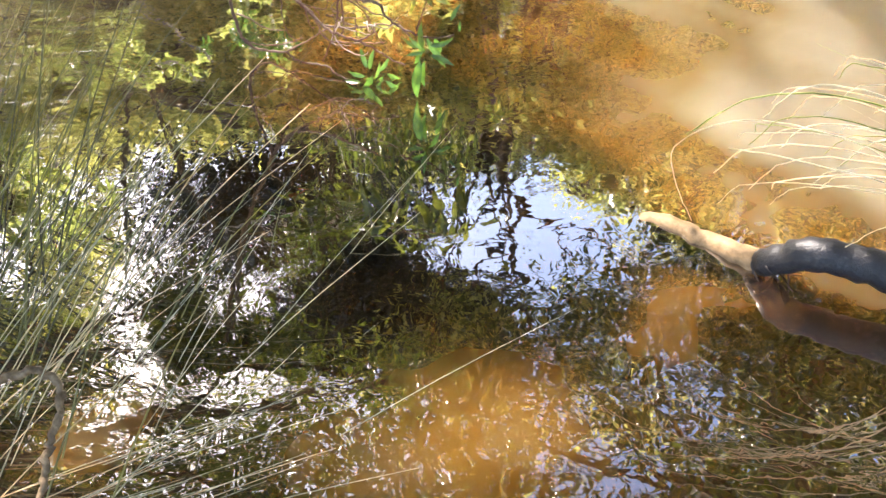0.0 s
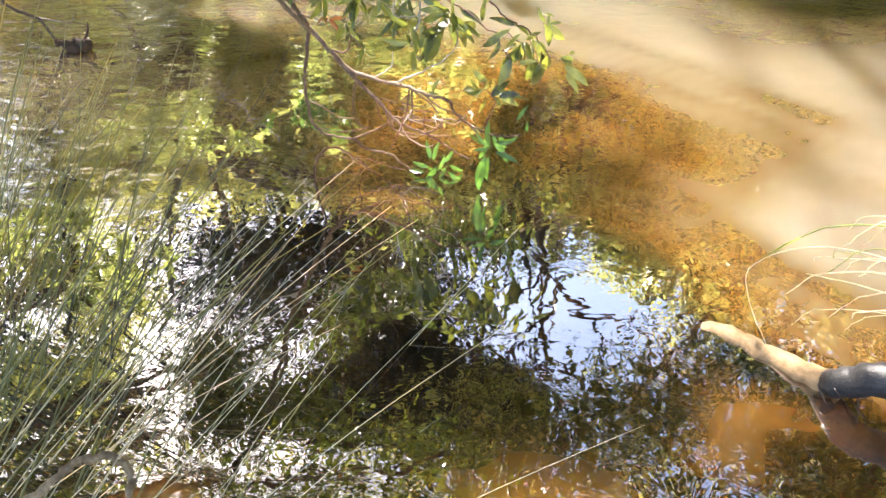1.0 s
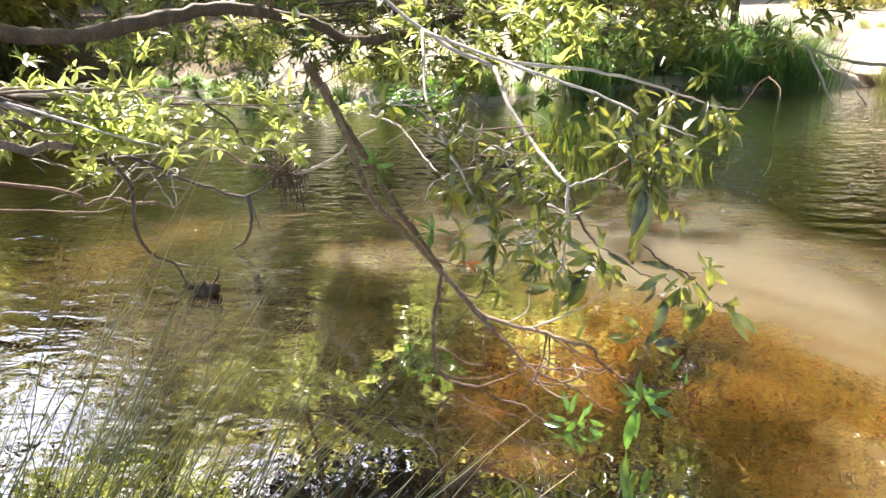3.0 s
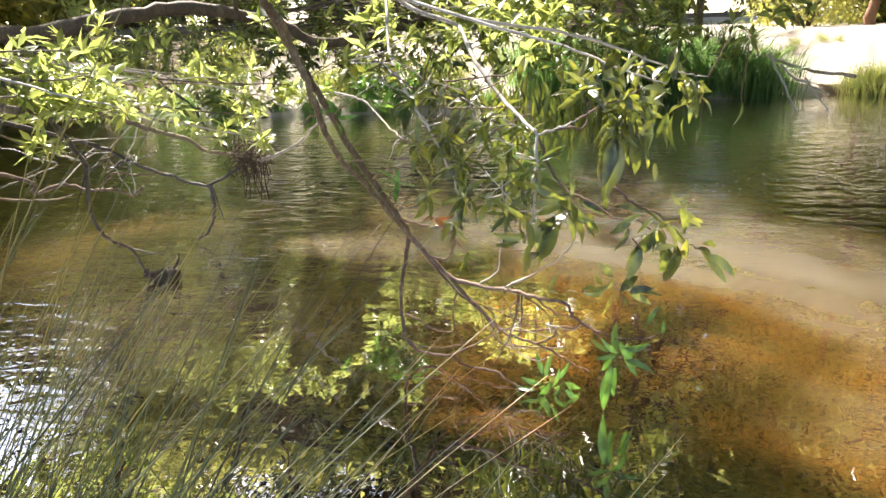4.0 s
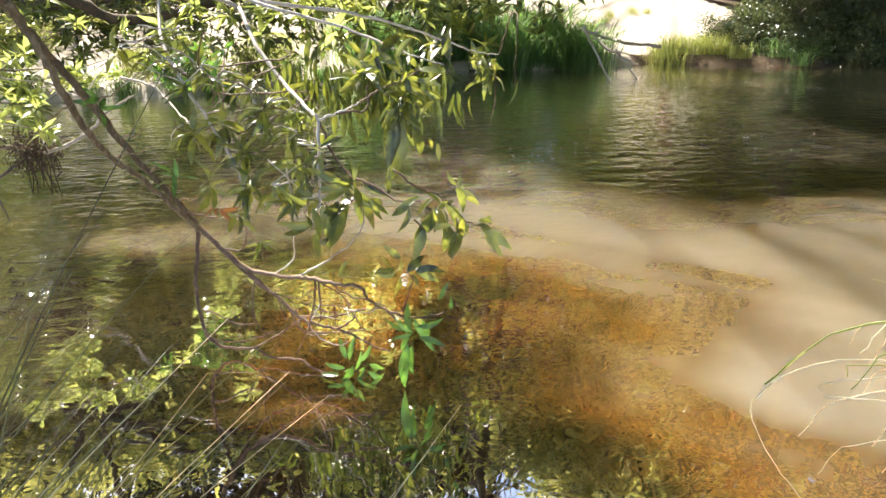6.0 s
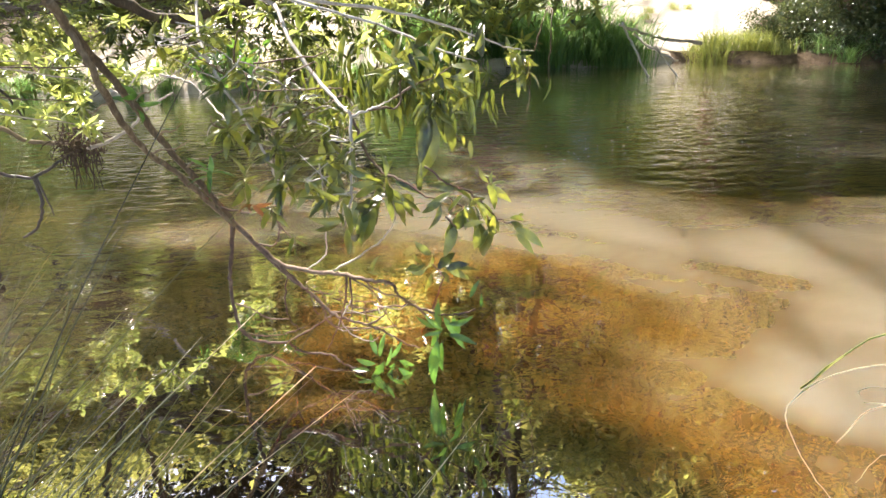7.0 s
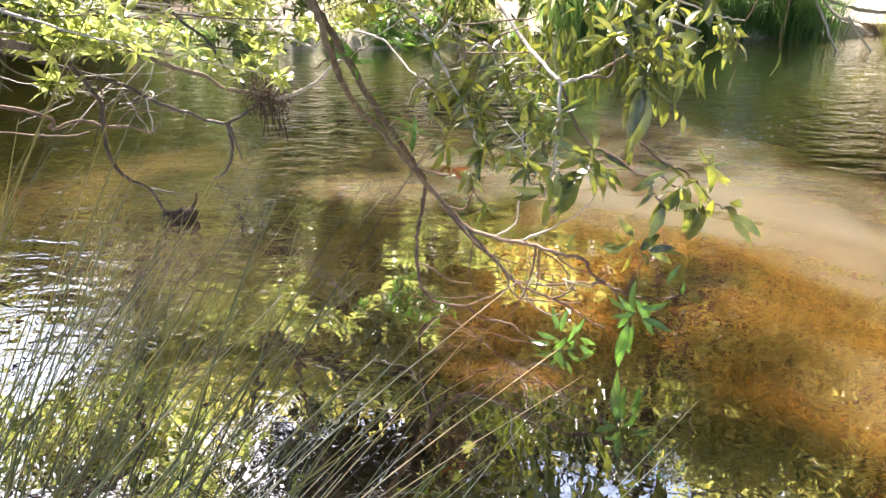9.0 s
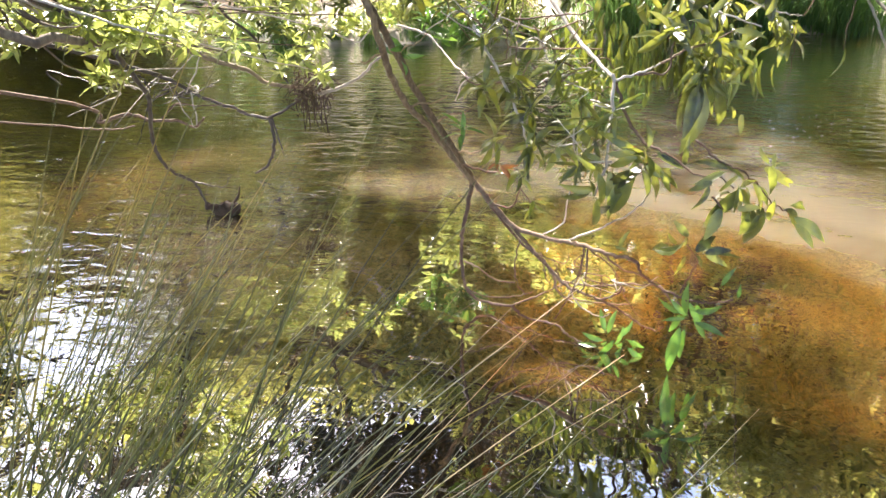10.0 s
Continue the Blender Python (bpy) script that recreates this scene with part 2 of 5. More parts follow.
# ---- shapes ----
class Geo:
    """Gathers pieces of one mesh."""

    def __init__(self):
        self.v, self.f, self.n = [], [], 0

    def add(self, verts, faces):
        self.v.append(np.asarray(verts, float))
        self.f += [[i + self.n for i in f] for f in faces]
        self.n += len(verts)
        return self

    def mesh(self, name, *mats):
        me = bpy.data.meshes.new(name)
        me.from_pydata(np.concatenate(self.v).tolist(), [], self.f)
        for mat in mats:
            me.materials.append(mat)
        me.polygons.foreach_set("use_smooth", [True] * len(me.polygons))
        me.update()
        return me


def thing(name, label, category, group="", kind="", at=(0, 0, 0)):
    ob = new(name)
    ob.empty_display_size = 0.1
    ob.location = at
    return tagged(ob, label, category, group, kind)


def part(name, geo, mat, parent, label="", kind=""):
    me = geo if isinstance(geo, bpy.types.Mesh) else geo.mesh(name, mat)
    ob = new(name, me)
    ob.parent = parent
    if parent and not parent.data:
        ob.location = -Vector(parent.location)
    return tagged(ob, label, kind=kind)


def curve_points(points, steps=5):
    """A smooth line through the points."""
    p = [np.array(q, float) for q in points]
    p = [2 * p[0] - p[1]] + p + [2 * p[-1] - p[-2]]
    out = []
    for i in range(1, len(p) - 2):
        a, b, c, d = p[i - 1:i + 3]
        for t in np.linspace(0, 1, steps, endpoint=False):
            out.append(0.5 * (2 * b + (c - a) * t + (2 * a - 5 * b + 4 * c - d) * t * t + (3 * b - a - 3 * c + d) * t ** 3))
    return np.array(out + [p[-2]])


def tube(points, r0, r1, sides=7, steps=5, knobs=0.12, wiggle=0.0, seed=0, smooth=True):
    """A tapered, slightly knotty branch along a line."""
    rng = np.random.default_rng(seed + int(abs(points[0][0]) * 997) % 1000)
    line = curve_points(points, steps) if smooth else np.array(points, float)
    m = len(line)
    if wiggle:
        off = rng.normal(0, wiggle, (m, 3))
        off[0] = off[-1] = 0
        line = line + off
    tang = np.gradient(line, axis=0)
    tang /= np.linalg.norm(tang, axis=1)[:, None] + 1e-9
    side = np.cross(tang[0], (0.3, 0.2, 1.0))
    side /= np.linalg.norm(side)
    verts, faces = [], []
    for i in range(m):
        side = side - tang[i] * np.dot(side, tang[i])
        side /= np.linalg.norm(side) + 1e-9
        up = np.cross(tang[i], side)
        r = (r0 + (r1 - r0) * i / (m - 1)) * (1 + rng.uniform(-knobs, knobs))
        for k in range(sides):
            a = 2 * math.pi * k / sides
            verts.append(line[i] + r * (math.cos(a) * side + math.sin(a) * up) * (1 + rng.uniform(-knobs, knobs) * 0.5))
    for i in range(m - 1):
        for k in range(sides):
            a, b = i * sides + k, i * sides + (k + 1) % sides
            faces.append((a, b, b + sides, a + sides))
    faces += [tuple(range(sides - 1, -1, -1)), tuple(range((m - 1) * sides, m * sides))]
    return verts, faces


def blade(base, tip, rise, width, segments=6, twist=0.0):
    """A grass blade that arches from base to tip; rise lifts its middle."""
    base, tip = np.array(base, float), np.array(tip, float)
    way = tip - base
    side = np.cross(way, (math.sin(twist), 0.2, 1.0))
    side /= np.linalg.norm(side) + 1e-9
    verts, faces = [], []
    for i in range(segments + 1):
        t = i / segments
        c = base + way * t + np.array((0, 0, 4 * rise * t * (1 - t) + rise * t * (1 - t) * (1 - 2 * t)))
        w = width * (1 - t ** 2.2) + 0.0004
        verts += [c - side * w / 2, c + side * w / 2]
        if i:
            a = 2 * i - 2
            faces.append((a, a + 1, a + 3, a + 2))
    return verts, faces


def leaf_mesh(name, mat, width=0.27, curl=0.25, fold=0.25, bend=0.1, rings=8):
    """A lance-shaped leaf of length 1 along x, folded on its midrib, with a short stalk."""
    g, verts, faces = Geo(), [], []
    for i in range(rings + 1):
        t = i / rings
        w = width * (math.sin(math.pi * min(1, t * 0.97 + 0.03) ** 0.8) ** 0.9) * 0.5 + 0.004
        x, z = 0.1 + 0.9 * t, -curl * t * t
        y = bend * math.sin(t * 2.4)
        ruff = 0.012 * math.sin(t * 17)
        verts += [(x, y - w, z + fold * w + ruff), (x, y, z), (x, y + w, z + fold * w - ruff)]
        if i:
            a = 3 * i - 3
            faces += [(a, a + 3, a + 4, a + 1), (a + 1, a + 4, a + 5, a + 2)]
    g.add(verts, faces)
    g.add(*tube([(0, 0, 0.0), (0.06, 0, 0.004), (0.12, 0, 0)], 0.012, 0.008, 4, 1, 0))
    return g.mesh(name, mat)


def leaves(rng, centres, ways, lengths, width=0.3, droop=0.2, simple=False, lift=0.7):
    """Many simple folded leaves in bulk."""
    n = len(centres)
    ways = ways / (np.linalg.norm(ways, axis=1)[:, None] + 1e-9)
    ref = rng.normal(0, 0.85, (n, 3)) + np.array((0, 0, lift))
    side = np.cross(ways, ref)
    side /= np.linalg.norm(side, axis=1)[:, None] + 1e-9
    up = np.cross(side, ways)
    L = lengths[:, None]
    base = centres
    mid = centres + ways * L * 0.45 - up * L * 0.05
    tip = centres + ways * L - up * L * droop
    w = L * width * 0.5
    left, right = mid - side * w + up * w * 0.3, mid + side * w + up * w * 0.3
    if simple:
        verts = np.stack([base, left, tip, right], 1).reshape(-1, 3)
        return verts, [f for a in range(0, 4 * n, 4) for f in ((a, a + 1, a + 2), (a, a + 2, a + 3))]
    verts = np.stack([base, left, mid, right, tip], 1).reshape(-1, 3)
    faces = []
    for i in range(n):
        a = 5 * i
        faces += [(a, a + 1, a + 2), (a, a + 2, a + 3), (a + 1, a + 4, a + 2), (a + 2, a + 4, a + 3)]
    return verts, faces


def foliage(rng, spots, per, radius, length, flat=0.6, down=0.15, width=0.3, simple=False):
    """Clumps of leaves round the given spots."""
    spots = np.asarray(spots, float)
    k = np.repeat(np.arange(len(spots)), per)
    off = rng.normal(0, 1, (len(k), 3)) * np.array((1, 1, flat)) * radius * 0.55
    ways = off + rng.normal(0, 0.6 * radius, (len(k), 3))
    ways[:, 2] -= down * radius * 3
    return leaves(rng, spots[k] + off, ways, length * rng.uniform(0.6, 1.25, len(k)), width, 0.2, simple)


def rosettes(rng, spots, per, length, width=0.26):
    """Whorls of lance leaves, each round its own twig end."""
    spots = np.asarray(spots, float)
    axis = rng.normal(0, 0.5, (len(spots), 3)) + np.array((0.1, -0.15, 0.75))
    axis /= np.linalg.norm(axis, axis=1)[:, None]
    s = np.cross(axis, (0.31, 0.52, 0.1))
    s /= np.linalg.norm(s, axis=1)[:, None]
    u = np.cross(axis, s)
    k = np.repeat(np.arange(len(spots)), per)
    a = (np.tile(np.arange(per), len(spots)) * 2.4 + rng.uniform(-0.35, 0.35, len(k)))[:, None]
    ways = axis[k] * rng.uniform(-0.15, 0.75, (len(k), 1)) + np.cos(a) * s[k] + np.sin(a) * u[k]
    size = (length * rng.uniform(0.7, 1.25, len(spots)))[k] * rng.uniform(0.65, 1.15, len(k))
    return leaves(rng, spots[k] - axis[k] * rng.uniform(0, 0.4, (len(k), 1)) * length, ways, size, width, 0.25, False, 1.6)


# ---- ground and water ----
def smooth(a, b, x):
    t = np.clip((x - a) / (b - a), 0, 1)
    return t * t * (3 - 2 * t)


def near_edge(x):
    return 0.28 + 0.62 * smooth(-0.55, -1.3, x) + 0.75 * smooth(1.3, 1.85, x) + 0.05 * np.sin(x * 5.1)


def far_edge(x):
    return 12.9 - 2.3 * smooth(1.4, -2.5, x) + 2.2 * smooth(-5.0, -9.0, x) - 0.9 * smooth(4.6, 7.5, x) + 0.22 * np.sin(x * 1.7) + 0.1 * np.sin(x * 4.3)


def ground_height(x, y):
    d = np.minimum(y - near_edge(x), far_edge(x) - y)
    wet = -0.06 - 0.5 * smooth(0.0, 1.1, d) - 0.25 * smooth(1.0, 4.0, d)
    rise = np.where(y > 6, 0.2, 0.12) * smooth(0.0, -0.35, d) + np.where(y > 6, 0.95, 0.4) * smooth(-0.2, -5.0, d) + 0.8 * smooth(-5, -40, d)
    h = np.where(d > 0, wet, rise - 0.06)
    return h + 0.03 * np.sin(x * 2.3 + y * 1.1) * np.sin(y * 1.9 - x * 0.7)


def grid(xs, ys, zs):
    X, Y = np.meshgrid(xs, ys)
    v = np.stack([X, Y, zs(X, Y)], -1).reshape(-1, 3)
    nx = len(xs)
    i = (np.arange(len(ys) - 1)[:, None] * nx + np.arange(nx - 1)).reshape(-1)
    return v, np.stack([i, i + 1, i + nx + 1, i + nx], 1).tolist()


def spaced(lo, a, b, hi, fine, coarse):
    return np.concatenate([lo + (a - lo) * (1 - np.linspace(1, 0, coarse) ** 2.5)[:-1], np.arange(a, b, fine), b + (hi - b) * np.linspace(0, 1, coarse) ** 2.5])


v, f = grid(spaced(-400, -7, 9, 400, 0.12, 26), spaced(-400, -2, 18, 400, 0.12, 26), ground_height)
ground = new("ground", Geo().add(v, f).mesh("ground", BED, SAND, LITTER))
tagged(ground, "stream bed of orange mud with pale sandy far bank", "ground", kind="structure")
centre = np.array([p.center[:] for p in ground.data.polygons])
edge_d = np.minimum(centre[:, 1] - near_edge(centre[:, 0]), far_edge(centre[:, 0]) - centre[:, 1])
# beyond the sand, the darker litter also stands in for shade on the banks
slot = np.where(edge_d > -0.05, 0, np.where((centre[:, 0] > -7 + np.sin(centre[:, 1])) & ((edge_d < -0.55) | (centre[:, 0] < 4.3)) & (centre[:, 1] > 6) & (centre[:, 1] < 32 + np.sin(centre[:, 0])) & (centre[:, 0] < 5.6 + 0.42 * np.clip(centre[:, 1] - 12.5, 0, 12) + 0.3 * np.sin(centre[:, 1] * 3)), 1, 2))
ground.data.polygons.foreach_set("material_index", slot.astype(int).tolist())

PLUME = [(-1.55, 4.05, 0.2), (-1.1, 4.3, 0.4), (-0.5, 4.55, 0.66), (0.25, 4.4, 0.76), (0.95, 3.8, 0.56), (1.6, 3.4, 0.6), (2.6, 3.3, 0.8), (1.9, 2.8, 0.7), (1.5, 2.6, 0.4), (1.42, 2.25, 0.32), (1.9, 2.0, 0.5)]


def plume(x, y):
    """How near a place is to the core of the silt cloud, 1 in its core."""
    best = np.zeros_like(x)
    for (ax, ay, aw), (bx, by, bw) in zip(PLUME, PLUME[1:]):
        t = np.clip(((x - ax) * (bx - ax) + (y - ay) * (by - ay)) / ((bx - ax) ** 2 + (by - ay) ** 2), 0, 1)
        d = np.hypot(x - ax - t * (bx - ax), y - ay - t * (by - ay))
        best = np.maximum(best, smooth(2.35, 0.2, d / (aw + t * (bw - aw))))
    return best


def blob(x, y, cx, cy, rx, ry, turn=0.0):
    c, s = math.cos(radians(turn)), math.sin(radians(turn))
    u, w = (x - cx) * c + (y - cy) * s, -(x - cx) * s + (y - cy) * c
    return smooth(1.5, 0.3, np.hypot(u / rx, w / ry))


def silt_and_shade(x, y):
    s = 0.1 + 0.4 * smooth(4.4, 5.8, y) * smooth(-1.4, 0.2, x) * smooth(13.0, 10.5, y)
    # amber water between the cloud and the shaded pool, with a dark streak painted for a mirrored trunk
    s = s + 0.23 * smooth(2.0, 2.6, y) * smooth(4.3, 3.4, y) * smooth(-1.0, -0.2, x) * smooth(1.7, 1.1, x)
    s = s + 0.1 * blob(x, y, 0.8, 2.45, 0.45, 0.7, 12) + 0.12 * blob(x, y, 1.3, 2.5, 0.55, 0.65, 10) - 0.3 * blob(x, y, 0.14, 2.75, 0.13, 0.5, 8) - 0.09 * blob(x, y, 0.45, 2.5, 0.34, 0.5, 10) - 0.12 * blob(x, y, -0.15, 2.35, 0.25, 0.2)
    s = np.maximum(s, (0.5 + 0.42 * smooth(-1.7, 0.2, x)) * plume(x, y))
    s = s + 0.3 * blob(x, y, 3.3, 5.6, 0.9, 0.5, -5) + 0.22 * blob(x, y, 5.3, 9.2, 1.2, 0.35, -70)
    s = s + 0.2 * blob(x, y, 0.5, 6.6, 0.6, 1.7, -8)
    # dark reaches: shade of the canopy put into the tone of the water
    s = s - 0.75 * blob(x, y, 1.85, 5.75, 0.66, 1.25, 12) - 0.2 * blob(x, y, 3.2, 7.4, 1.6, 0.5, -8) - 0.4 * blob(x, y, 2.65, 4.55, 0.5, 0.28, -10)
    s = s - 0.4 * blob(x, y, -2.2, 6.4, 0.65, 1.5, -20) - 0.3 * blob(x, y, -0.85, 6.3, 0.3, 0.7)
    # pale strip and amber tint on the trunk side, painted to imitate bright reflections
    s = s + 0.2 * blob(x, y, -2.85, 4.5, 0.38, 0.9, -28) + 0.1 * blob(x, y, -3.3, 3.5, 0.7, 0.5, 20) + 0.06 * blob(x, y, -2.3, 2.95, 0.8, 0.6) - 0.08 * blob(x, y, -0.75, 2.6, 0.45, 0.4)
    # sunlit tone painted into the shallows round the log, and drifting haze over the shaded pool
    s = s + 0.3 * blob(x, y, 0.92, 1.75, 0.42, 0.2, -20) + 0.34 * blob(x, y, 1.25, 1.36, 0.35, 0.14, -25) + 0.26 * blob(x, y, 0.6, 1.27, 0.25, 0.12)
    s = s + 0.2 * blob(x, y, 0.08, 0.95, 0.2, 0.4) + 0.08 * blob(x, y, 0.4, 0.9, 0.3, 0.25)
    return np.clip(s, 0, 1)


def warped_silt_and_shade(x, y):
    """The silt, with its painted light and shade, drawn out into wisps along the slow drift of the stream."""
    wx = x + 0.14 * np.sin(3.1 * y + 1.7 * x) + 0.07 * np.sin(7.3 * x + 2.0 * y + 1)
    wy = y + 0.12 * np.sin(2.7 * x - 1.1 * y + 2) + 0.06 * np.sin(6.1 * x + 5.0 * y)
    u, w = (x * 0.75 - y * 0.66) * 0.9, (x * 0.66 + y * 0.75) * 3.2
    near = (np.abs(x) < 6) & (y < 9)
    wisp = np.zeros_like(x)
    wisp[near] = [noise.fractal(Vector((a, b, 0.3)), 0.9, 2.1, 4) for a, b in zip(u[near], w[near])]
    s = silt_and_shade(wx + 0.2 * wisp, wy + 0.2 * wisp) + 0.16 * wisp * smooth(0.05, 0.4, silt_and_shade(x, y))
    # painted: shade of the near pool up to its edge, and the sunlit orange strip
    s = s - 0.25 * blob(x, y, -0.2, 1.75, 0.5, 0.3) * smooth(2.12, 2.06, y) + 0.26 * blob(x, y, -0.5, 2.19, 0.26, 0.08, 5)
    # sunlit orange pocket by the reeds, put into the tone
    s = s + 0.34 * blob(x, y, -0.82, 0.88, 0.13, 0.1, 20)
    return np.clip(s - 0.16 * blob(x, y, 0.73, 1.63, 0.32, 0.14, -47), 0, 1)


v, f = grid(spaced(-120, -6, 8, 120, 0.06, 14), spaced(-1.5, -1.0, 14.2, 18, 0.06, 4), lambda x, y: 0 * x)
water = new("water", Geo().add(v, f).mesh("water", WATER))
tagged(water, "silty brown stream water with a pale silt cloud", "water", kind="structure")
# amount of silt, with patches of light and shade painted in
att = water.data.attributes.new("silt_and_shade", "FLOAT", "POINT")
att.data.foreach_set("value", warped_silt_and_shade(v[:, 0], v[:, 1]))
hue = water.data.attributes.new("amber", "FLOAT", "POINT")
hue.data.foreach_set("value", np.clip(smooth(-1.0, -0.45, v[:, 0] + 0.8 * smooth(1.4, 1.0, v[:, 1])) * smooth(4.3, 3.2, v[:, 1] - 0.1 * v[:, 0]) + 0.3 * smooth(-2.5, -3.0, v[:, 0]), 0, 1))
chop = water.data.attributes.new("chop", "FLOAT", "POINT")
chop.data.foreach_set("value", np.maximum(smooth(2.7, 5.8, v[:, 1]), 0.75 * smooth(-1.1, -1.9, v[:, 0]) * smooth(1.6, 2.4, v[:, 1])) * (0.75 + 0.25 * np.sin(v[:, 0] * 1.3 + v[:, 1] * 0.9)))


# ---- where the canopy is cut open for sun and sky ----
def sunlit(gx, gy):
    """True where direct sun must reach the water."""
    x, y = np.asarray(gx, float), np.asarray(gy, float)
    cloud = (y > 2.12 + 0.08 * np.sin(x * 4)) & (y < 5.5) & (x > -3.4) & (x < 3.8 - 2.0 * np.clip(y - 4.0, 0, 1.2))
    reach = (y > 4.6) & (y < 10) & (x > 2.3) & (x < 4.6 + 1.6 * (y > 7.5)) & (np.hypot((x - 1.85) / 1.0, (y - 5.75) / 1.6) > 1)
    bank = (y > 10.0) & (y < 24) & (x > -8) & (x < 8.4)
    cloud &= np.hypot((x - 0.34) / 0.16, (y - 2.4) / 0.2) > 1
    # the low leafy boughs over the middle of the stream hang in patchy sun
    boughs = (y > 5.5) & (y < 7.4) & (x > -4) & (x < 1.6) & (np.sin(x * 2.9 + 1.3 * np.sin(y * 2.1)) + np.sin(y * 3.3 + 1.5 * np.sin(x * 2.3)) > -0.5)
    sprays = np.hypot((x + 1.95) / 0.7, (y - 2.15) / 0.42) < 1
    open_water = cloud | reach | bank | boughs | sprays
    right = (x > 0.72) & (y > 1.12 + 0.12 * (x < 1.0)) & (x < 3.6) & (y < 4)
    branch = (x > -0.5) & (x < 0.75) & (y > 1.55) & (np.sin(x * 17 + 2 * np.sin(y * 9)) + np.sin(y * 19 + 2 * np.sin(x * 11)) > -0.3)
    reed = (np.hypot((x + 0.98) / 0.42, (y - 0.7) / 0.42) < 1) & (np.sin(x * 19 + 2 * np.sin(y * 8)) + np.sin(y * 17 + 2 * np.sin(x * 9)) > 0.0)
    leafy_tips = (np.hypot(x - 0.42, y - 1.7) < 0.28) | (np.hypot(x - 0.12, y - 1.74) < 0.24)
    right = right | (branch & (y < 2.3)) | reed | leafy_tips
    t = np.clip((y - 1.0) / 0.7, 0, 1)
    glint = np.hypot(x + 0.72 + 0.45 * t, y - 1.0 - 0.7 * t) < 0.13
    dapple = np.zeros_like(open_water)
    for cx, cy, r in ((-0.93, 0.93, 0.13), (0.52, 1.22, 0.16), (-0.3, 1.35, 0.08), (0.7, 1.8, 0.12), (0.1, 0.98, 0.24), (-0.02, 0.75, 0.16), (0.62, 1.26, 0.2), (-0.82, 0.88, 0.14), (0.45, 0.85, 0.1), (-0.62, 0.8, 0.08), (-1.4, 1.8, 0.2)):
        dapple |= np.hypot(x - cx, y - cy) < r
    pool = (x < -0.75) & (x > -2.6) & (y > 1.35) & (y < 2.2) & (np.sin(x * 8 + 2 * np.sin(y * 5)) + np.sin(y * 9 + 2 * np.sin(x * 6)) > 0.6)
    dapple = dapple | pool
    k = np.clip((x - 0.5) / 0.45, 0, 1)
    along = np.abs(y - 1.84 + 0.44 * k) < 0.09
    return open_water | right | glint | dapple | (along & (x > 0.45) & (x < 1.0))


def blocks(c, margin):
    """True for clumps, by centre, whose shade would spill into what the sun must reach."""
    h = c[:, 2] / SUN.z
    gx, gy = c[:, 0] - SUN.x * h, c[:, 1] - SUN.y * h
    out = sunlit(gx, gy)
    for a in range(8):
        out = out | sunlit(gx + margin * math.cos(a * math.pi / 4), gy + margin * math.sin(a * math.pi / 4))
    return out


def open_sky(cx, cy, cz, ragged):
    """True where a clump, mirrored to one fixed viewpoint, would cover a patch of sky placed to fit the camera's view.
    """
    k = 1.45 / (1.45 + cz)
    x, y = -0.1 + (cx + 0.1) * k, 0.1 + (cy - 0.1) * k
    torn = np.array([noise.fractal(Vector((a * 5.0, b * 5.0, 1.7)), 0.8, 2.0, 3) for a, b in zip(np.ravel(x), np.ravel(y))]).reshape(np.shape(x))
    main = np.hypot((x - 0.1) / 0.31, (y - 1.67) / 0.33) < 1.0 + 0.9 * ragged + 0.3 * torn
    small = np.hypot((x - 0.52) / 0.09, (y - 1.02) / 0.11) < 1.0 + ragged + 0.4 * torn
    low = np.hypot((x - 0.27) / 0.1, (y - 0.78) / 0.07) < 1.0 + ragged + 0.4 * torn
    left = (np.hypot((x + 1.52) / 0.38, (y - 1.5) / 0.36) < 1.0 + ragged) & (torn > -0.12)
    ahead = (np.hypot((x + 2.0) / 0.36, (y - 2.25) / 0.4) < 0.95 + ragged) & (torn > -0.5)
    outer = (np.hypot((x + 2.05) / 0.5, (y - 2.75) / 0.5) < 0.95 + ragged) & (torn > -0.2)
    flecks = (x < -0.9) & (y > 1.5) & (y < 5.0) & (torn > np.where((x < -1.6) & (y > 2.1), -0.15, 0.2))
    trunk = (np.abs(x + 0.1 - 0.078 * (y - 0.1)) < 0.05 + 0.05 * torn) & (y > 2.05) & (y < 3.1)
    return main | small | low | left | ahead | outer | flecks | trunk


